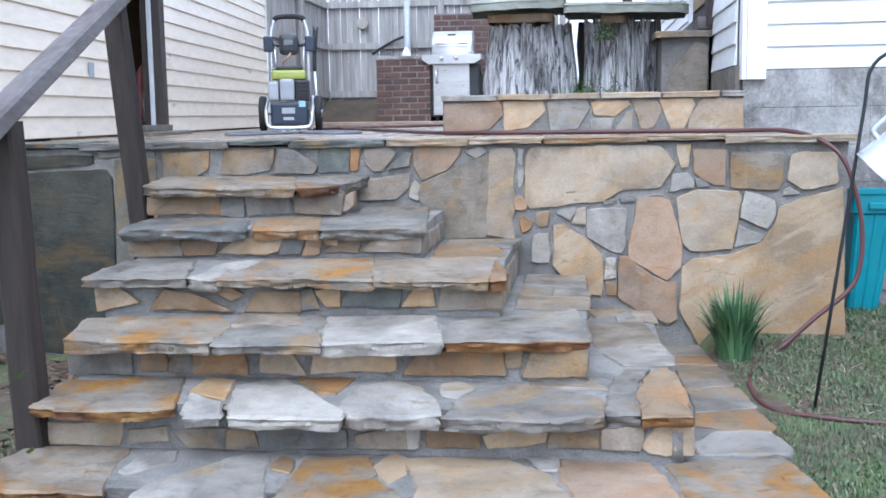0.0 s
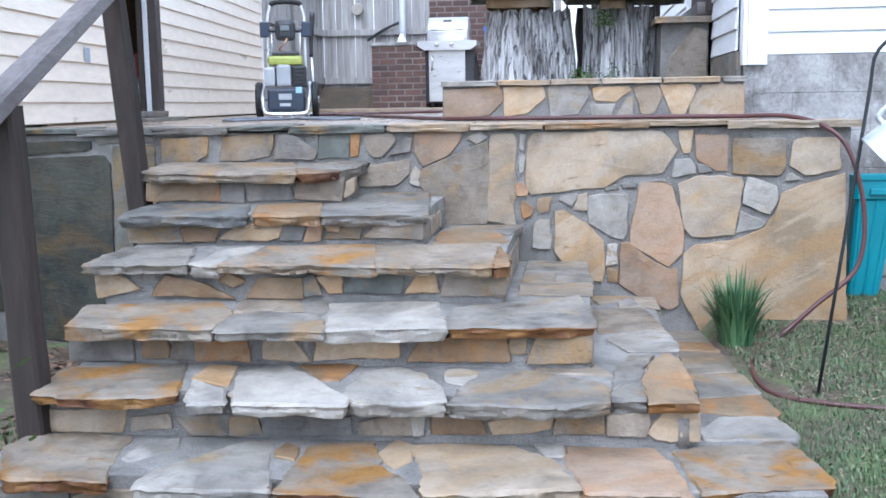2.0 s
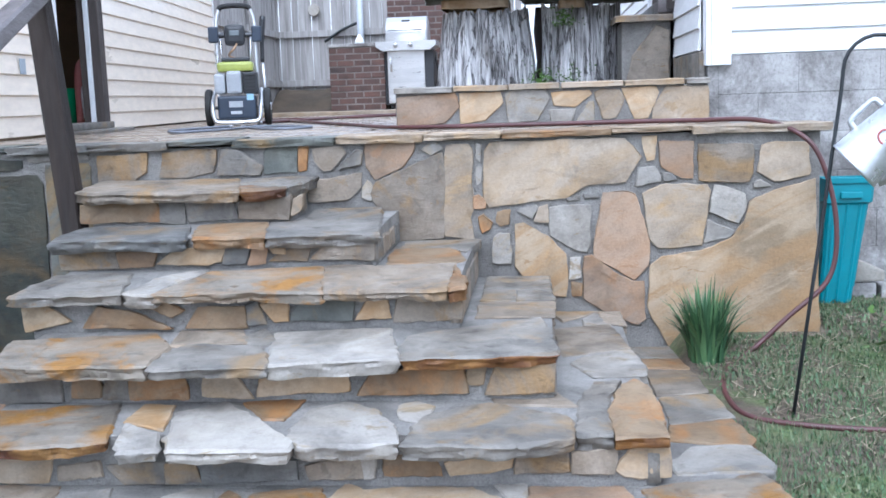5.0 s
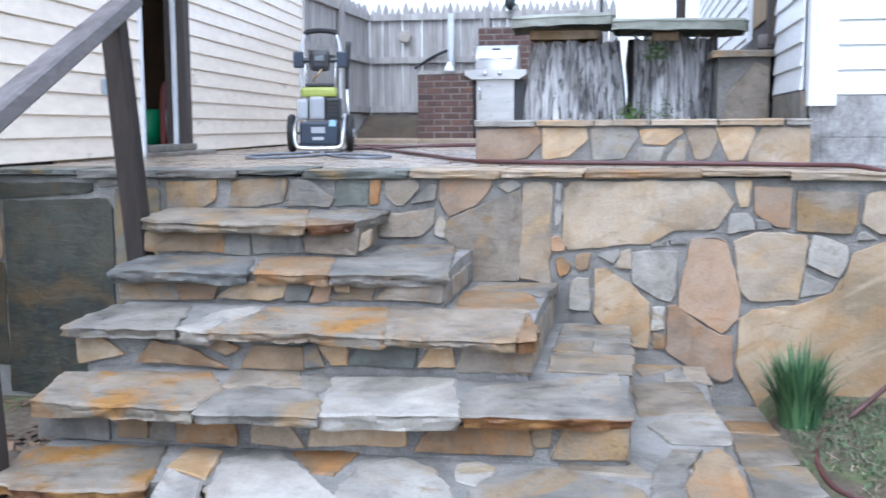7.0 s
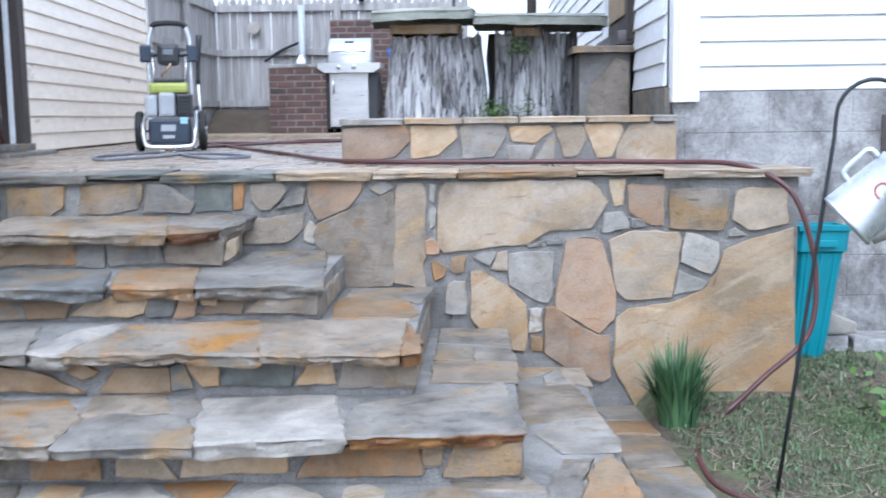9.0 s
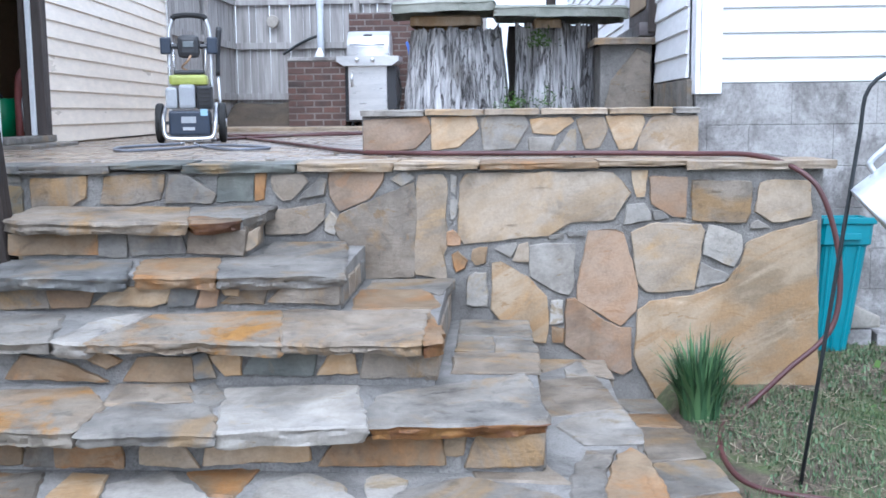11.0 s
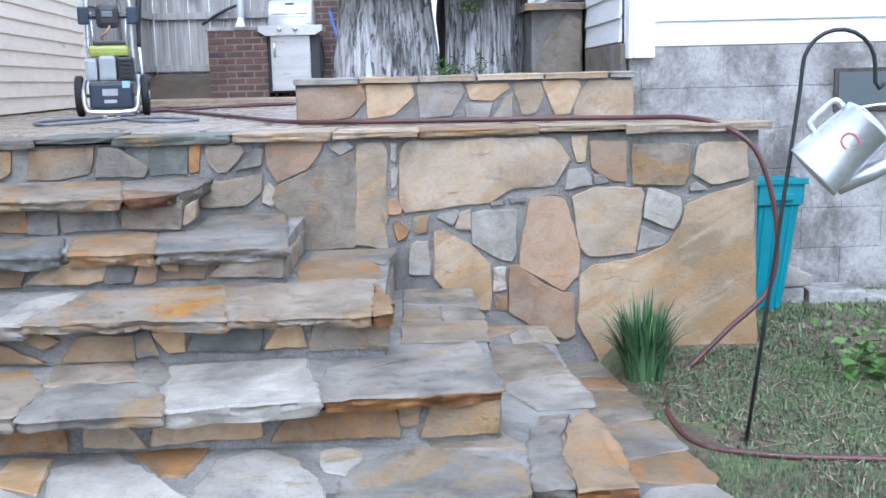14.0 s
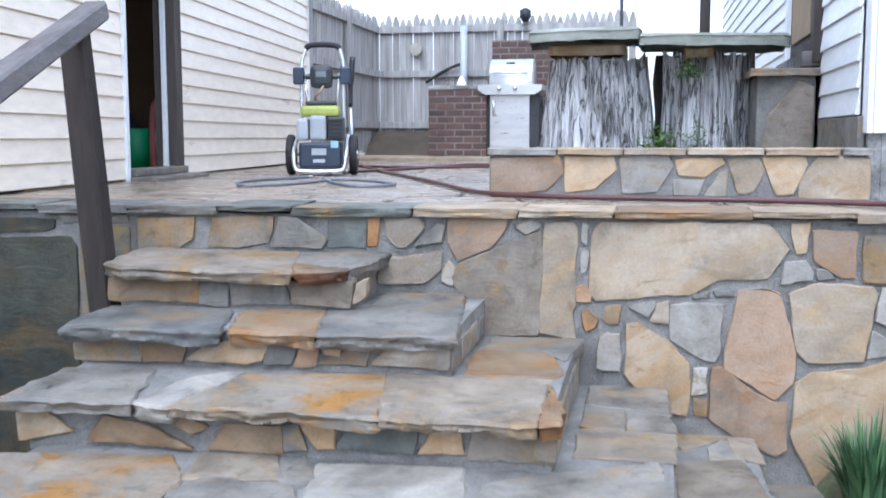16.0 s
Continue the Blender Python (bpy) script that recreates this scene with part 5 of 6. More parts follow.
# ---- pressure washer ----
def wheel(parent, x, y, radius, width):
    bm = bmesh.new()
    rings = []
    for u, rr in ((-0.5, 0.72), (-0.5, 0.93), (-0.3, 1.0), (0.3, 1.0), (0.5, 0.93), (0.5, 0.72)):
        rings.append([bm.verts.new((x + u * width, y + rr * radius * math.cos(t), radius + rr * radius * math.sin(t))) for t in np.linspace(0, 2 * math.pi, 24, endpoint=False)])
    for p, q in zip(rings, rings[1:] + rings[:1]):
        for k in range(24):
            bm.faces.new((p[k], p[(k + 1) % 24], q[(k + 1) % 24], q[k]))
    w = part("wheel", bm, RUBBER, parent, "black rubber wheel", smooth=True)
    part("rim", tube(bmesh.new(), [(x - width * 0.4, y, radius), (x + width * 0.4, y, radius)], radius * 0.74, 20), CHAR, w)
    part("hub", tube(bmesh.new(), [(x - width * 0.6, y, radius), (x + width * 0.6, y, radius)], radius * 0.2, 10), ALU, w, smooth=True)


def pressure_washer():
    p = thing("pressure_washer", "petrol pressure washer with lime green top and silver frame", "pressure washer", (-1.83, 8.10, PATIO_Z), 12)
    p.scale = (0.895, 0.895, 0.895)
    for x in (-0.24, 0.24):
        wheel(p, x, 0.10, 0.155, 0.055)
    part("axle", tube(bmesh.new(), [(-0.23, 0.10, 0.155), (0.23, 0.10, 0.155)], 0.012, 8), ALU, p, smooth=True)
    part("frame", tube(bmesh.new(), smooth_path([(-0.19, 0.17, 0.30), (-0.195, 0.0, 0.24), (-0.195, -0.12, 0.16), (-0.18, -0.15, 0.06), (-0.12, -0.16, 0.035), (0.12, -0.16, 0.035), (0.18, -0.15, 0.06), (0.195, -0.12, 0.16), (0.195, 0.0, 0.24), (0.19, 0.17, 0.30)], 6), 0.017, 8), ALU, p, smooth=True)
    part("plate", boxed(-0.17, 0.17, -0.13, 0.2, 0.03, 0.06, 0.006), CHAR, p)
    body = part("tank", boxed(-0.155, 0.155, -0.13, 0.12, 0.06, 0.25, 0.02), NAVY, p, "dark blue-black front housing")
    part("label_bar", boxed(-0.06, 0.05, -0.1335, -0.131, 0.155, 0.205), ENGINE, body)
    part("label_bar", boxed(-0.05, 0.04, -0.1335, -0.131, 0.10, 0.125), ENGINE, body)
    part("label_patch", boxed(0.085, 0.14, -0.135, -0.131, 0.21, 0.262), plain_mat("pale_blue_label", (0.35, 0.55, 0.68), (0.3, 0.48, 0.6), 5, 0.5), body)
    eng = part("engine_cover", boxed(-0.175, -0.085, -0.11, 0.12, 0.265, 0.43, 0.025), ENGINE, p, "light grey engine cover")
    part("cover_panel", boxed(-0.075, 0.05, -0.12, 0.12, 0.265, 0.45, 0.025), ENGINE, eng)
    part("muffler", boxed(0.06, 0.175, -0.10, 0.14, 0.26, 0.44, 0.015), CHAR, p, "black muffler guard")
    for k in range(5):
        part("guard_slot", boxed(0.075, 0.16, -0.106, -0.098, 0.285 + 0.03 * k, 0.297 + 0.03 * k, 0.002), RUBBER, p)
    top = part("fuel_tank", boxed(-0.145, 0.145, -0.09, 0.12, 0.445, 0.525, 0.025), LIME, p, "lime green fuel tank cover")
    part("filter", boxed(-0.11, 0.12, -0.06, 0.1, 0.526, 0.56, 0.012), CHAR, top)
    for x in (-0.155, 0.165):
        part("handle_tube", tube(bmesh.new(), smooth_path([(x, 0.10, 0.28), (x, 0.12, 0.70), (x * 0.98, 0.14, 0.86), (x * 0.80, 0.155, 0.965)], 6), 0.015, 8), ALU, p, smooth=True)
        part("brace_tube", tube(bmesh.new(), [(x * 0.72, 0.05, 0.5), (x * 0.8, 0.12, 0.78)], 0.008, 6), ALU, p, smooth=True)
    part("grip", tube(bmesh.new(), smooth_path([(-0.125, 0.155, 0.962), (-0.10, 0.158, 0.985), (0, 0.16, 0.995), (0.11, 0.158, 0.985), (0.135, 0.155, 0.962)], 5), 0.021, 10), RUBBER, p, "black foam grip", smooth=True)
    con = part("console", boxed(-0.085, 0.085, 0.045, 0.14, 0.66, 0.835, 0.04), CHAR, p, "black control console")
    part("dial_plate", boxed(-0.04, 0.04, 0.039, 0.046, 0.74, 0.785, 0.004), GLASS, con)
    for x in (-0.175, 0.18):
        part("clamp", boxed(x - 0.04, x + 0.04, 0.065, 0.16, 0.69, 0.82, 0.012), NAVY, con)
    part("cross_bar", tube(bmesh.new(), [(-0.16, 0.115, 0.75), (0.17, 0.115, 0.75)], 0.02, 8), CHAR, p)
    gun = part("spray_wand", tube(bmesh.new(), [(0.235, 0.10, 0.10), (0.215, 0.13, 0.55)], 0.011, 8), ALU, p, "long spray wand in its holder", smooth=True)
    part("gun_handle", tube(bmesh.new(), smooth_path([(0.215, 0.13, 0.52), (0.22, 0.14, 0.72), (0.235, 0.15, 0.9)], 5), [0.017] * 5 + [0.024] * 6, 8), CHAR, gun, smooth=True)
    part("pump_hose", tube(bmesh.new(), smooth_path([(0.03, 0.13, 0.72), (0.0, 0.02, 0.64), (-0.05, 0.08, 0.58), (0.1, 0.1, 0.53)], 6), 0.009, 6), plain_mat("tan_hose", (0.45, 0.3, 0.18), (0.35, 0.22, 0.13), 6, 0.5), p, smooth=True)


pressure_washer()


# ---- stump table ----
def stump(at, r0, r1, height, seed, label):
    s = thing("tree_stump", label, "tree stump", at, group="stumps under the stone table")
    bm = bmesh.new()
    n, m = 168, 9
    lobes = [noise.noise((seed * 3.1, math.cos(2 * math.pi * k / n) * 1.7, math.sin(2 * math.pi * k / n) * 1.7)) for k in range(n)]
    fine = [noise.noise((seed * 7.7, math.cos(2 * math.pi * k / n) * 8, math.sin(2 * math.pi * k / n) * 8)) - 0.9 * max(0.0, noise.noise((seed * 2.3, math.cos(2 * math.pi * k / n) * 17, math.sin(2 * math.pi * k / n) * 17))) for k in range(n)]
    rings = []
    for j in range(m + 1):
        t = j / m
        ring = []
        for k in range(n):
            a = 2 * math.pi * k / n
            r = (r0 + (r1 - r0) * t) * (1 + 0.10 * lobes[k] + 0.10 * fine[k] + 0.03 * noise.noise((k * 0.5, j * 0.25, seed)))
            z = height * t + (0.04 * fine[k] if j == m else 0)
            ring.append(bm.verts.new((r * math.cos(a), r * 0.85 * math.sin(a), z)))
        rings.append(ring)
    for p, q in zip(rings, rings[1:]):
        for k in range(n):
            bm.faces.new((p[k], p[(k + 1) % n], q[(k + 1) % n], q[k]))
    part("trunk", bm, STUMP, s)
    cap = bmesh.new()
    ring = [cap.verts.new((v.x * 0.99, v.y * 0.99, height - 0.02)) for v in [Vector((r1 * (1 + 0.1 * lobes[k] + 0.1 * fine[k]) * math.cos(2 * math.pi * k / n), r1 * 0.85 * (1 + 0.1 * lobes[k]) * math.sin(2 * math.pi * k / n), 0)) for k in range(n)]]
    cap.faces.new(ring)
    part("cut_top", cap, STUMP_END, s)
    return s


def table_slab(poly, top, thick, at, turn, seed, label):
    t = thing("stone_table_slab", label, "stone slab", at, group="slabs of the stone table")
    bm, mid = stone_mesh([Vector(p) for p in poly], thick, seed, edge=0.02, jitter=0.010, step=0.06, rough=0.005)
    ob = part("slab", bm, TABLE_STONE, t)
    ob.matrix_basis = pose(mid.x, mid.y, 0, *turn)
    return t


def stump_table():
    stump((0.045, 7.60, 1.262), 0.335, 0.275, 0.53, 3, "weathered grey split tree stump carrying a stone slab")
    stump((0.685, 7.62, 1.262), 0.245, 0.245, 0.555, 5, "weathered grey tree stump with weeds growing on it")
    log = thing("log", "thin dark upright log standing between the stumps", "log", (0.425, 7.78, 1.262))
    part("trunk", tube(bmesh.new(), [(0, 0, 0), (0.01, 0, 0.2), (-0.005, 0, 0.4), (0.005, 0, 0.56)], [0.055, 0.046, 0.05, 0.045], 12), DARKWOOD, log, smooth=True)
    for x, w, z, seed in ((0.0, 0.44, 1.862, 61), (0.62, 0.16, 1.838, 62)):
        sp = thing("spacer_stone", "flat ochre stone wedged on a stump", "stone", (x, 7.55, z))
        bm, mid = stone_mesh([Vector(p) for p in ((-w / 2, -0.2), (w / 2, -0.2), (w / 2, 0.2), (-w / 2, 0.2))], 0.06, seed, edge=0.012, jitter=0.008)
        part("stone", bm, STONE["y"], sp)
    table_slab(((-0.35, -0.35), (0.0, -0.40), (0.27, -0.36), (0.28, 0.3), (-0.4, 0.33)), 1.93, 0.07, (0.03, 7.55, 1.945), (1, -1.0, 0), 63, "grey-green lichened stone slab forming a table top")
    table_slab(((-0.40, -0.36), (0.1, -0.40), (0.42, -0.30), (0.43, 0.3), (-0.38, 0.33)), 1.93, 0.07, (0.69, 7.55, 1.905), (1, 1.0, 0), 64, "grey-green stone slab with a ragged edge forming a table top")


stump_table()


# ---- plants ----
def blades(name, at, count, length, spread, seed, material, label, category, width=0.007):
    p = thing(name, label, category, at)
    r = random.Random(seed)
    bm = bmesh.new()
    for _ in range(count):
        a, d = r.uniform(0, 2 * math.pi), 0.07 * math.sqrt(r.random())
        lean, h = r.uniform(0.05, 1.0) * spread, length * r.uniform(0.55, 1.05)
        root = Vector((d * math.cos(a), d * math.sin(a), 0))
        way = Vector((math.cos(a + r.uniform(-0.5, 0.5)), math.sin(a + r.uniform(-0.5, 0.5)), 0))
        side = Vector((-way.y, way.x, 0))
        prev = None
        for i in range(6):
            t = i / 5
            c = root + way * lean * t ** 1.8 + Vector((0, 0, h * (t - 0.28 * t ** 3 * lean / max(spread, 0.01))))
            w = width * (1 - t ** 2) + 0.0006
            now = (bm.verts.new(c - side * w), bm.verts.new(c + side * w))
            if prev:
                bm.faces.new((prev[0], prev[1], now[1], now[0])).smooth = True
            prev = now
    part("leaves", bm, material, p)
    return p


blades("lily_clump", (1.07, 4.70, 0.11), 300, 0.37, 0.15, 71, LEAF, "clump of green strap-leaved lily by the wall", "plant", 0.0065)


def weed(at, count, size, spread, seed, label):
    p = thing("weed", label, "weed", at)
    r = random.Random(seed)
    bm = bmesh.new()
    for _ in range(count):
        c = Vector((r.gauss(0, spread), r.gauss(0, spread), abs(r.gauss(0, spread * 1.3)) + 0.01))
        u = Vector((r.uniform(-1, 1), r.uniform(-1, 1), r.uniform(-0.4, 0.8))).normalized()
        w = u.cross(Vector((r.uniform(-1, 1), r.uniform(-1, 1), 1))).normalized()
        s = size * r.uniform(0.6, 1.3)
        bm.faces.new([bm.verts.new(c + u * s * a + w * s * b) for a, b in ((-1, 0), (-0.2, 0.5), (1, 0), (-0.2, -0.5))])
    part("leaves", bm, WEED, p)


weed((0.42, 7.32, 1.262), 220, 0.014, 0.05, 81, "small green weed between the stumps")
weed((0.58, 7.37, 1.66), 160, 0.013, 0.045, 82, "green creeper growing on a stump")
weed((0.62, 7.36, 1.262), 130, 0.012, 0.06, 83, "low green weed at the foot of a stump")
weed((1.92, 4.66, 0.12), 160, 0.03, 0.10, 84, "leafy green weed in the lawn")
weed((-1.62, 2.9, 0.02), 220, 0.03, 0.14, 85, "low green weeds beside the steps")


def lawn():
    r = np.random.default_rng(4)
    def scatter(n, x0, x1, y0, y1, h, w, name, material, label, category, flat=0.0):
        x, y = r.uniform(x0, x1, n), r.uniform(y0, y1, n)
        keep = np.array([(noise.noise((a * 1.6, b * 1.6, 5.0)) + 0.25 * noise.noise((a * 6, b * 6, 2.0)) > ((-0.7 if b < 4.1 else 0.0) if not flat else (0.1 if b < 4.1 else -0.3))) for a, b in zip(x, y)])
        keep &= ~((x < 1.12 - 0.06 * np.maximum(0, y - 2.9)) & (x > -1.5) & (y > 2.85)) & ~((y > 4.95) & (x < 1.62)) & (y < 5.95)
        keep &= r.random(len(x)) < np.clip(2.2 - np.hypot(x - 1.8, y - 4.2) / 1.9, 0.0, 1.0) if x0 > 0 else True
        x, y = x[keep], y[keep]
        n = len(x)
        z = np.array([ground_height(a, b) for a, b in zip(x, y)]) - 0.004
        ang, tall, wide = r.uniform(0, 2 * np.pi, n), h * r.uniform(0.5, 1.3, n), w * r.uniform(0.7, 1.3, n)
        c, s = np.cos(ang), np.sin(ang)
        lean = r.uniform(0.1, 0.9, n) * tall if not flat else tall
        up = tall if not flat else r.uniform(0.004, 0.02, n)
        base = np.stack([x, y, z + (0.006 if flat else 0)], 1)
        va = base + np.stack([-s * wide, c * wide, 0 * x], 1)
        vb = base + np.stack([s * wide, -c * wide, 0 * x], 1)
        vc = base + np.stack([c * lean + s * wide * (1 if flat else 0.1), s * lean - c * wide * (1 if flat else 0.1), up], 1)
        vd = base + np.stack([c * lean - s * wide * (1 if flat else 0.1), s * lean + c * wide * (1 if flat else 0.1), up], 1)
        verts = np.stack([va, vb, vc, vd], 1).reshape(-1, 3)
        me = bpy.data.meshes.new(name)
        me.from_pydata(verts.tolist(), [], np.arange(4 * n).reshape(-1, 4).tolist())
        me.materials.append(material)
        tagged(new(name, me), label, category, kind="stuff")
    scatter(240000, 0.9, 6.0, 0.0, 5.95, 0.024, 0.0021, "grass", GRASS, "short green lawn grass growing in patches", "grass")
    scatter(1500, 1.08, 3.6, 2.5, 5.9, 0.05, 0.0014, "straw", STRAW, "dry straw scattered over the lawn", "straw", 1.0)
    scatter(16000, 1.05, 3.8, 2.4, 5.9, 0.010, 0.0032, "clover", GRASS, "low clover and broad weeds in the lawn", "clover", 1.0)
    scatter(900, 1.06, 2.4, 3.8, 5.2, 0.10, 0.0018, "straw", STRAW, "long dry straw stalks on bare soil by the wall", "straw", 1.0)
    scatter(2600, -3.0, -1.45, 1.5, 4.9, 0.05, 0.012, "dead_leaves", DEADLEAF, "brown dead leaves under the handrail", "leaves", 1.0)
    scatter(6000, -3.0, -1.5, 1.2, 3.6, 0.05, 0.003, "grass", GRASS, "short green grass beside the steps", "grass")


lawn()


# ---- hoses ----
def hose(name, points, radius, material, label):
    h = thing(name, label, "hose", (0, 0, 0))
    part("tube", tube(bmesh.new(), smooth_path(points, 10), radius, 8), material, h, smooth=True)
    for end, nxt in ((Vector(points[0]), Vector(points[1])), (Vector(points[-1]), Vector(points[-2]))):
        way = (nxt - end).normalized()
        part("coupling", tube(bmesh.new(), [end - way * 0.03, end + way * 0.01, end + way * 0.015], [radius * 1.25, radius * 1.25, radius * 1.05], 12), ALU, h, "metal hose coupling", smooth=True)
    return h


Z = PATIO_Z
hose("garden_hose", [(-2.2, 10.3, Z + 0.014), (-1.37, 8.2, Z + 0.014), (-0.85, 7.0, Z + 0.014), (-0.4, 5.9, Z + 0.014), (-0.1, 5.60, Z + 0.014), (0.3, 5.50, Z + 0.014), (0.8, 5.42, Z + 0.014), (1.12, 5.3, Z + 0.014), (1.34, 5.1, Z + 0.014), (1.48, 4.955, Z - 0.04), (1.565, 4.90, 0.93), (1.625, 4.88, 0.68), (1.597, 4.86, 0.44), (1.42, 4.82, 0.28), *[(x, y, ground_height(x, y) + lift) for x, y, lift in ((1.27, 4.78, 0.004), (1.14, 4.62, -0.004), (1.09, 4.38, 0.0), (1.13, 4.16, 0.004), (1.30, 4.05, 0.008), (1.6, 3.99, 0.008), (2.4, 3.9, 0.008), (3.6, 4.0, 0.008))]], 0.011, HOSE, "dark red garden hose running off the patio onto the lawn")
hose("garden_hose", [(-1.75, 8.4, Z + 0.014), (-1.45, 9.3, Z + 0.014), (-1.3, 10.3, Z + 0.014), (-0.9, 10.5, Z + 0.014), (-0.9, 9.9, Z + 0.014), (-1.5, 9.6, Z + 0.014), (-2.1, 9.9, Z + 0.014)], 0.011, HOSE, "dark red hose coiled loosely on the patio")
hose("pressure_hose", [(-1.75, 7.6, Z + 0.01), (-1.9, 6.9, Z + 0.01), (-1.68, 6.35, Z + 0.01), (-1.5, 6.7, Z + 0.01), (-1.45, 7.2, Z + 0.01), (-1.2, 7.05, Z + 0.01), (-0.95, 6.6, Z + 0.01), (-1.1, 6.4, Z + 0.01), (-1.35, 6.8, Z + 0.01), (-1.6, 7.4, Z + 0.01)], 0.0085, HOSE_GREY, "grey pressure hose lying in loops by the washer")


# ---- shepherd's hook and watering can ----
def hook_and_can():
    h = thing("shepherd_hook", "black iron shepherd's hook stuck in the lawn", "garden hook", (1.285, 4.165, 0.06))
    arc = [(0.275 - 0.115 * math.cos(t), 0, 1.22 + 0.115 * math.sin(t)) for t in np.linspace(0, math.pi, 12)]
    part("rod", tube(bmesh.new(), [(0, 0, -0.08), (0.08, 0, 0.55), (0.155, 0, 1.15), *arc, (0.392, 0, 1.17), (0.405, 0, 1.15), (0.42, 0, 1.165)], 0.0068, 8), IRON, h, smooth=True)
    c = thing("watering_can", "galvanised watering can with a red motif, hung on the hook", "watering can", (1.70, 4.165, 0.90))
    c.matrix_basis = pose(1.575, 4.14, 1.04, 0, 47, -12)
    c.scale = (0.84, 0.84, 1.0)
    bm = bmesh.new()
    rings = [[bm.verts.new((r * math.cos(t), r * math.sin(t), z)) for t in np.linspace(0, 2 * math.pi, 32, endpoint=False)] for r, z in ((0.02, -0.13), (0.118, -0.13), (0.12, -0.122), (0.115, -0.118), (0.104, 0.09), (0.108, 0.095), (0.104, 0.10), (0.06, 0.115), (0.055, 0.115))]
    for p, q in zip(rings, rings[1:]):
        for k in range(32):
            bm.faces.new((p[k], p[(k + 1) % 32], q[(k + 1) % 32], q[k]))
    bm.faces.new(rings[0][::-1])
    body = part("body", bm, ZINC, c, smooth=True)
    part("motif", tube(bmesh.new(), [(0.034 * math.cos(t) - 0.01, -0.1085, 0.01 + 0.024 * math.sin(t)) for t in np.linspace(0.3, 5.0, 14)], 0.004, 6), RED, body, "faded red painted motif")
    part("spout", tube(bmesh.new(), [(0.10, 0, -0.10), (0.145, 0, 0.0), (0.20, 0, 0.16)], [0.036, 0.032, 0.026], 12), ZINC, c, smooth=True)
    part("handle", tube(bmesh.new(), smooth_path([(-0.105, 0, 0.075), (-0.145, 0, 0.07), (-0.15, 0, 0.03), (-0.145, 0, -0.03), (-0.108, 0, -0.04)], 6), 0.011, 8), ZINC, c, smooth=True)
    part("bail", tube(bmesh.new(), smooth_path([(0.08, 0, 0.10), (0.05, 0, 0.17), (0.02, 0, 0.19), (-0.02, 0, 0.16), (-0.07, 0, 0.10)], 6), 0.006, 6), ALU, c, smooth=True)


hook_and_can()


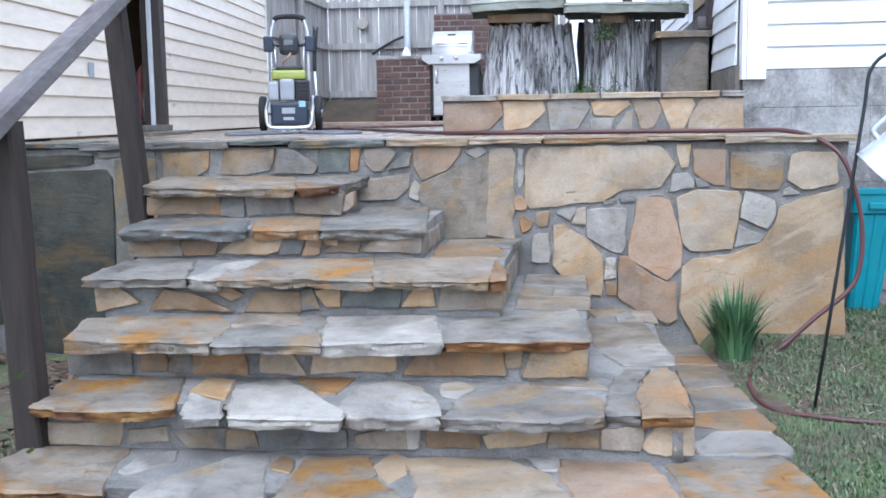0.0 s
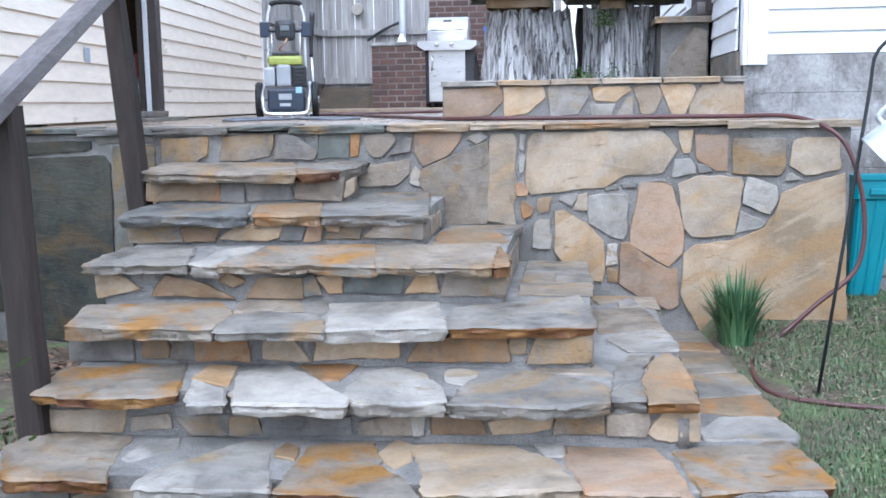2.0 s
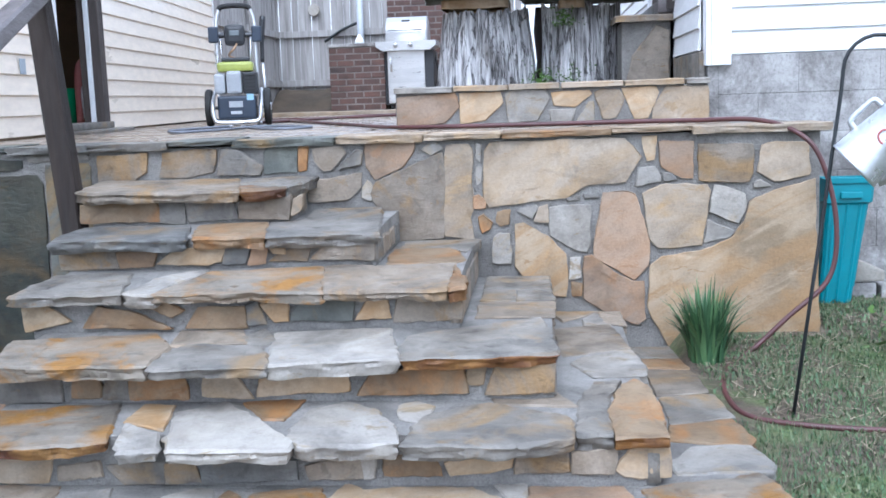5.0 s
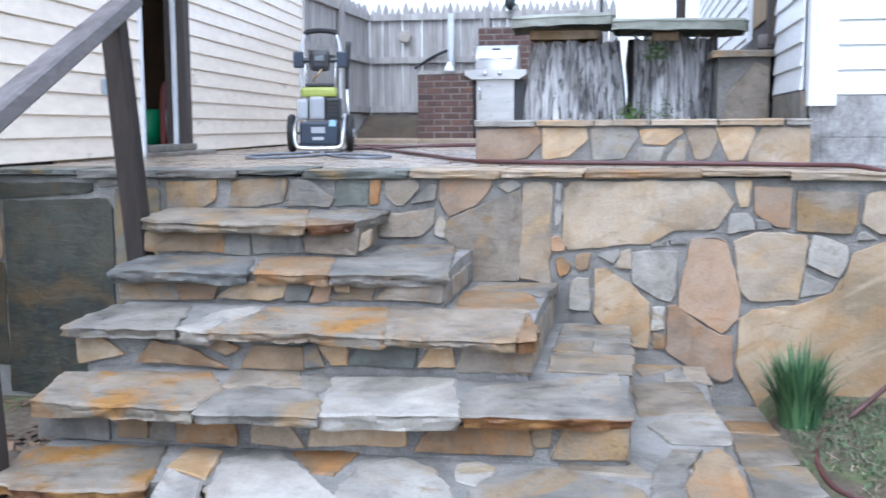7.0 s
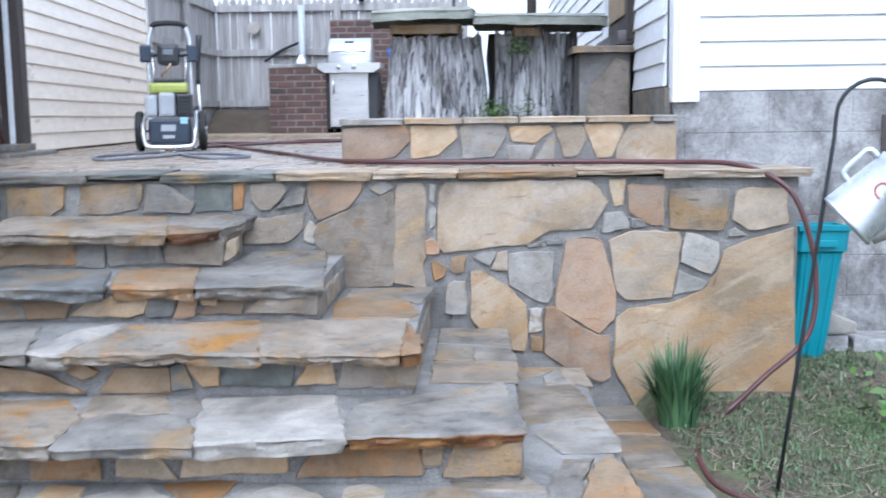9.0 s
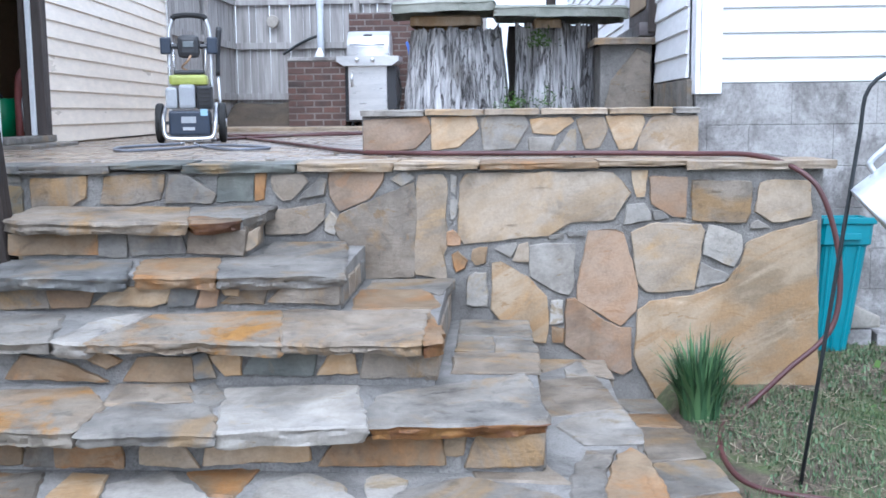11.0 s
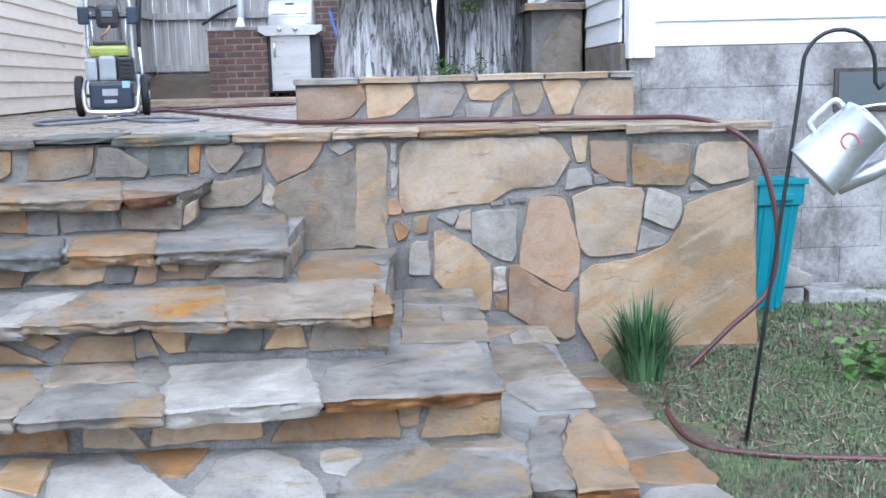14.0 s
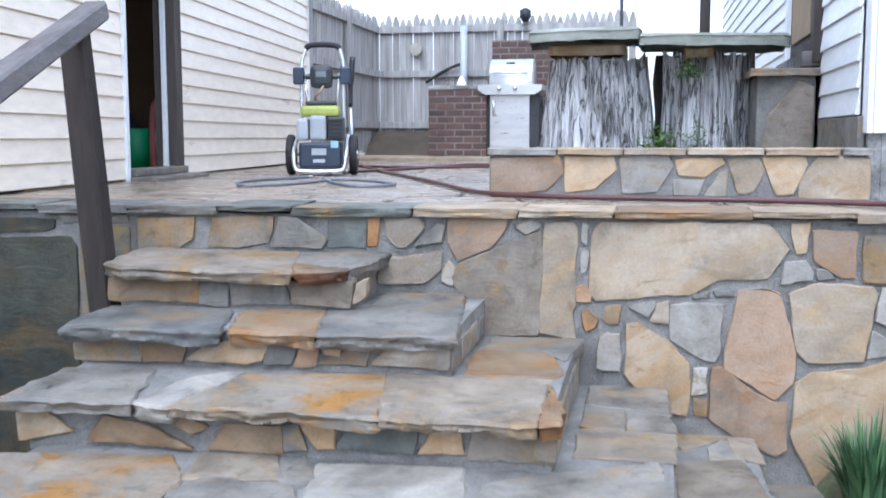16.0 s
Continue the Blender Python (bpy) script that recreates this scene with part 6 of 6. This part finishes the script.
# ---- bin and splash block ----
def bin_and_block():
    b = thing("recycling_bin", "teal plastic recycling bin against the foundation", "bin", (1.86, 5.60, 0.17))
    bm = bmesh.new()
    rings = [[bm.verts.new((sx * w - 0.055 * (1 - z / 0.62), sy * w * 0.9, z)) for sx, sy in ((-1, -0.85), (-0.85, -1), (0.85, -1), (1, -0.85), (1, 0.85), (0.85, 1), (-0.85, 1), (-1, 0.85))] for w, z in ((0.072, 0), (0.098, 0.5), (0.10, 0.5), (0.112, 0.51), (0.112, 0.62), (0.10, 0.62), (0.08, 0.1))]
    for p, q in zip(rings, rings[1:]):
        for k in range(8):
            bm.faces.new((p[k], p[(k + 1) % 8], q[(k + 1) % 8], q[k]))
    bm.faces.new(rings[0][::-1])
    bm.faces.new(rings[-1])
    part("body", bm, TEAL, b)
    part("rim", boxed(-0.118, 0.118, -0.110, -0.1015, 0.60, 0.63, 0.004), TEAL, b)
    for x in (-0.06, 0.0, 0.06):
        part("rib", tube(bmesh.new(), [(x * 0.8 - 0.052, -0.066, 0.03), (x - 0.011, -0.087, 0.5)], 0.008, 6), TEAL, b)
    part("handle", boxed(-0.05, 0.05, -0.118, -0.1, 0.53, 0.56, 0.004), TEAL, b)
    s = thing("splash_block", "pale broken concrete block leaning on a grey block by the foundation", "splash block", (1.99, 5.77, 0.17))
    part("block", boxed(-0.10, 0.05, -0.1, 0.12, 0.0, 0.095, 0.012), BLOCK, s)
    bm = boxed(-0.11, 0.085, -0.11, 0.12, 0.097, 0.225, 0.014)
    for v in bm.verts:
        if v.co.z > 0.15:
            v.co.z -= 0.55 * max(0.0, v.co.x + 0.05)
        v.co.z += 0.01 * noise.noise(v.co * 12)
    part("slab", bm, STONE["w"], s, "pale broken slab on top")
    k = thing("concrete_edging", "grey concrete edging strip along the house", "edging", (2.31, 5.72, 0.17))
    part("slab", boxed(-0.25, 0.02, -0.06, 0.15, -0.05, 0.075, 0.01), BLOCK, k)
    part("slab", boxed(0.03, 1.2, -0.06, 0.15, -0.05, 0.035, 0.01), BLOCK, k)


bin_and_block()


# ---- clutter inside the shed ----
def shed_clutter():
    b = thing("bucket", "green plastic bucket inside the shed doorway", "bucket", (-3.15, 8.02, 1.10))
    part("body", tube(bmesh.new(), [(0, 0, 0), (0, 0, 0.30)], [0.10, 0.125], 20), GREEN_BIN, b, smooth=True)
    r = thing("garden_cart", "dim red frame leaning inside the shed", "cart", (-2.97, 7.92, 1.10))
    part("frame", tube(bmesh.new(), smooth_path([(0, 0, 0), (0, 0.02, 0.4), (0.03, 0.06, 0.5)], 5), 0.03, 8), RED, r, smooth=True)
    part("leg", tube(bmesh.new(), [(0.06, -0.04, 0), (0, 0.03, 0.42)], 0.012, 6), ALU, r, smooth=True)
    d = thing("sack", "dark sack on the shed floor", "sack", (-3.35, 8.1, 1.10))
    bm = bmesh.new()
    bmesh.ops.create_icosphere(bm, subdivisions=3, radius=0.2)
    for v in bm.verts:
        v.co = Vector((v.co.x, v.co.y, max(v.co.z, -0.17) * 1.25 + 0.21)) * (1 + 0.12 * noise.noise(v.co * 7))
    part("bag", bm, CHAR, d, smooth=True)


shed_clutter()


# ---- beyond the patio ----
def beyond():
    for x, y, r, z, mat, lab in ((0.02, 13.6, 0.02, 3.6, IRON, "thin black pole beyond the stump table"), (0.95, 13.6, 0.06, 3.6, RAIL_WOOD, "grey porch post beyond the stump table")):
        p = thing("post", lab, "post", (x, y, 1.1))
        part("shaft", tube(bmesh.new(), [(0, 0, 0), (0, 0, z - 1.1)], r, 10), mat, p, smooth=True)
    lamp = thing("wall_lantern", "small black lantern on the fence top", "lantern", (-1.18, 14.40, 2.76))
    part("globe", tube(bmesh.new(), [(0, 0, 0), (0, 0, 0.06), (0, 0, 0.14), (0, 0, 0.17)], [0.035, 0.07, 0.07, 0.02], 12), IRON, lamp, smooth=True)


beyond()
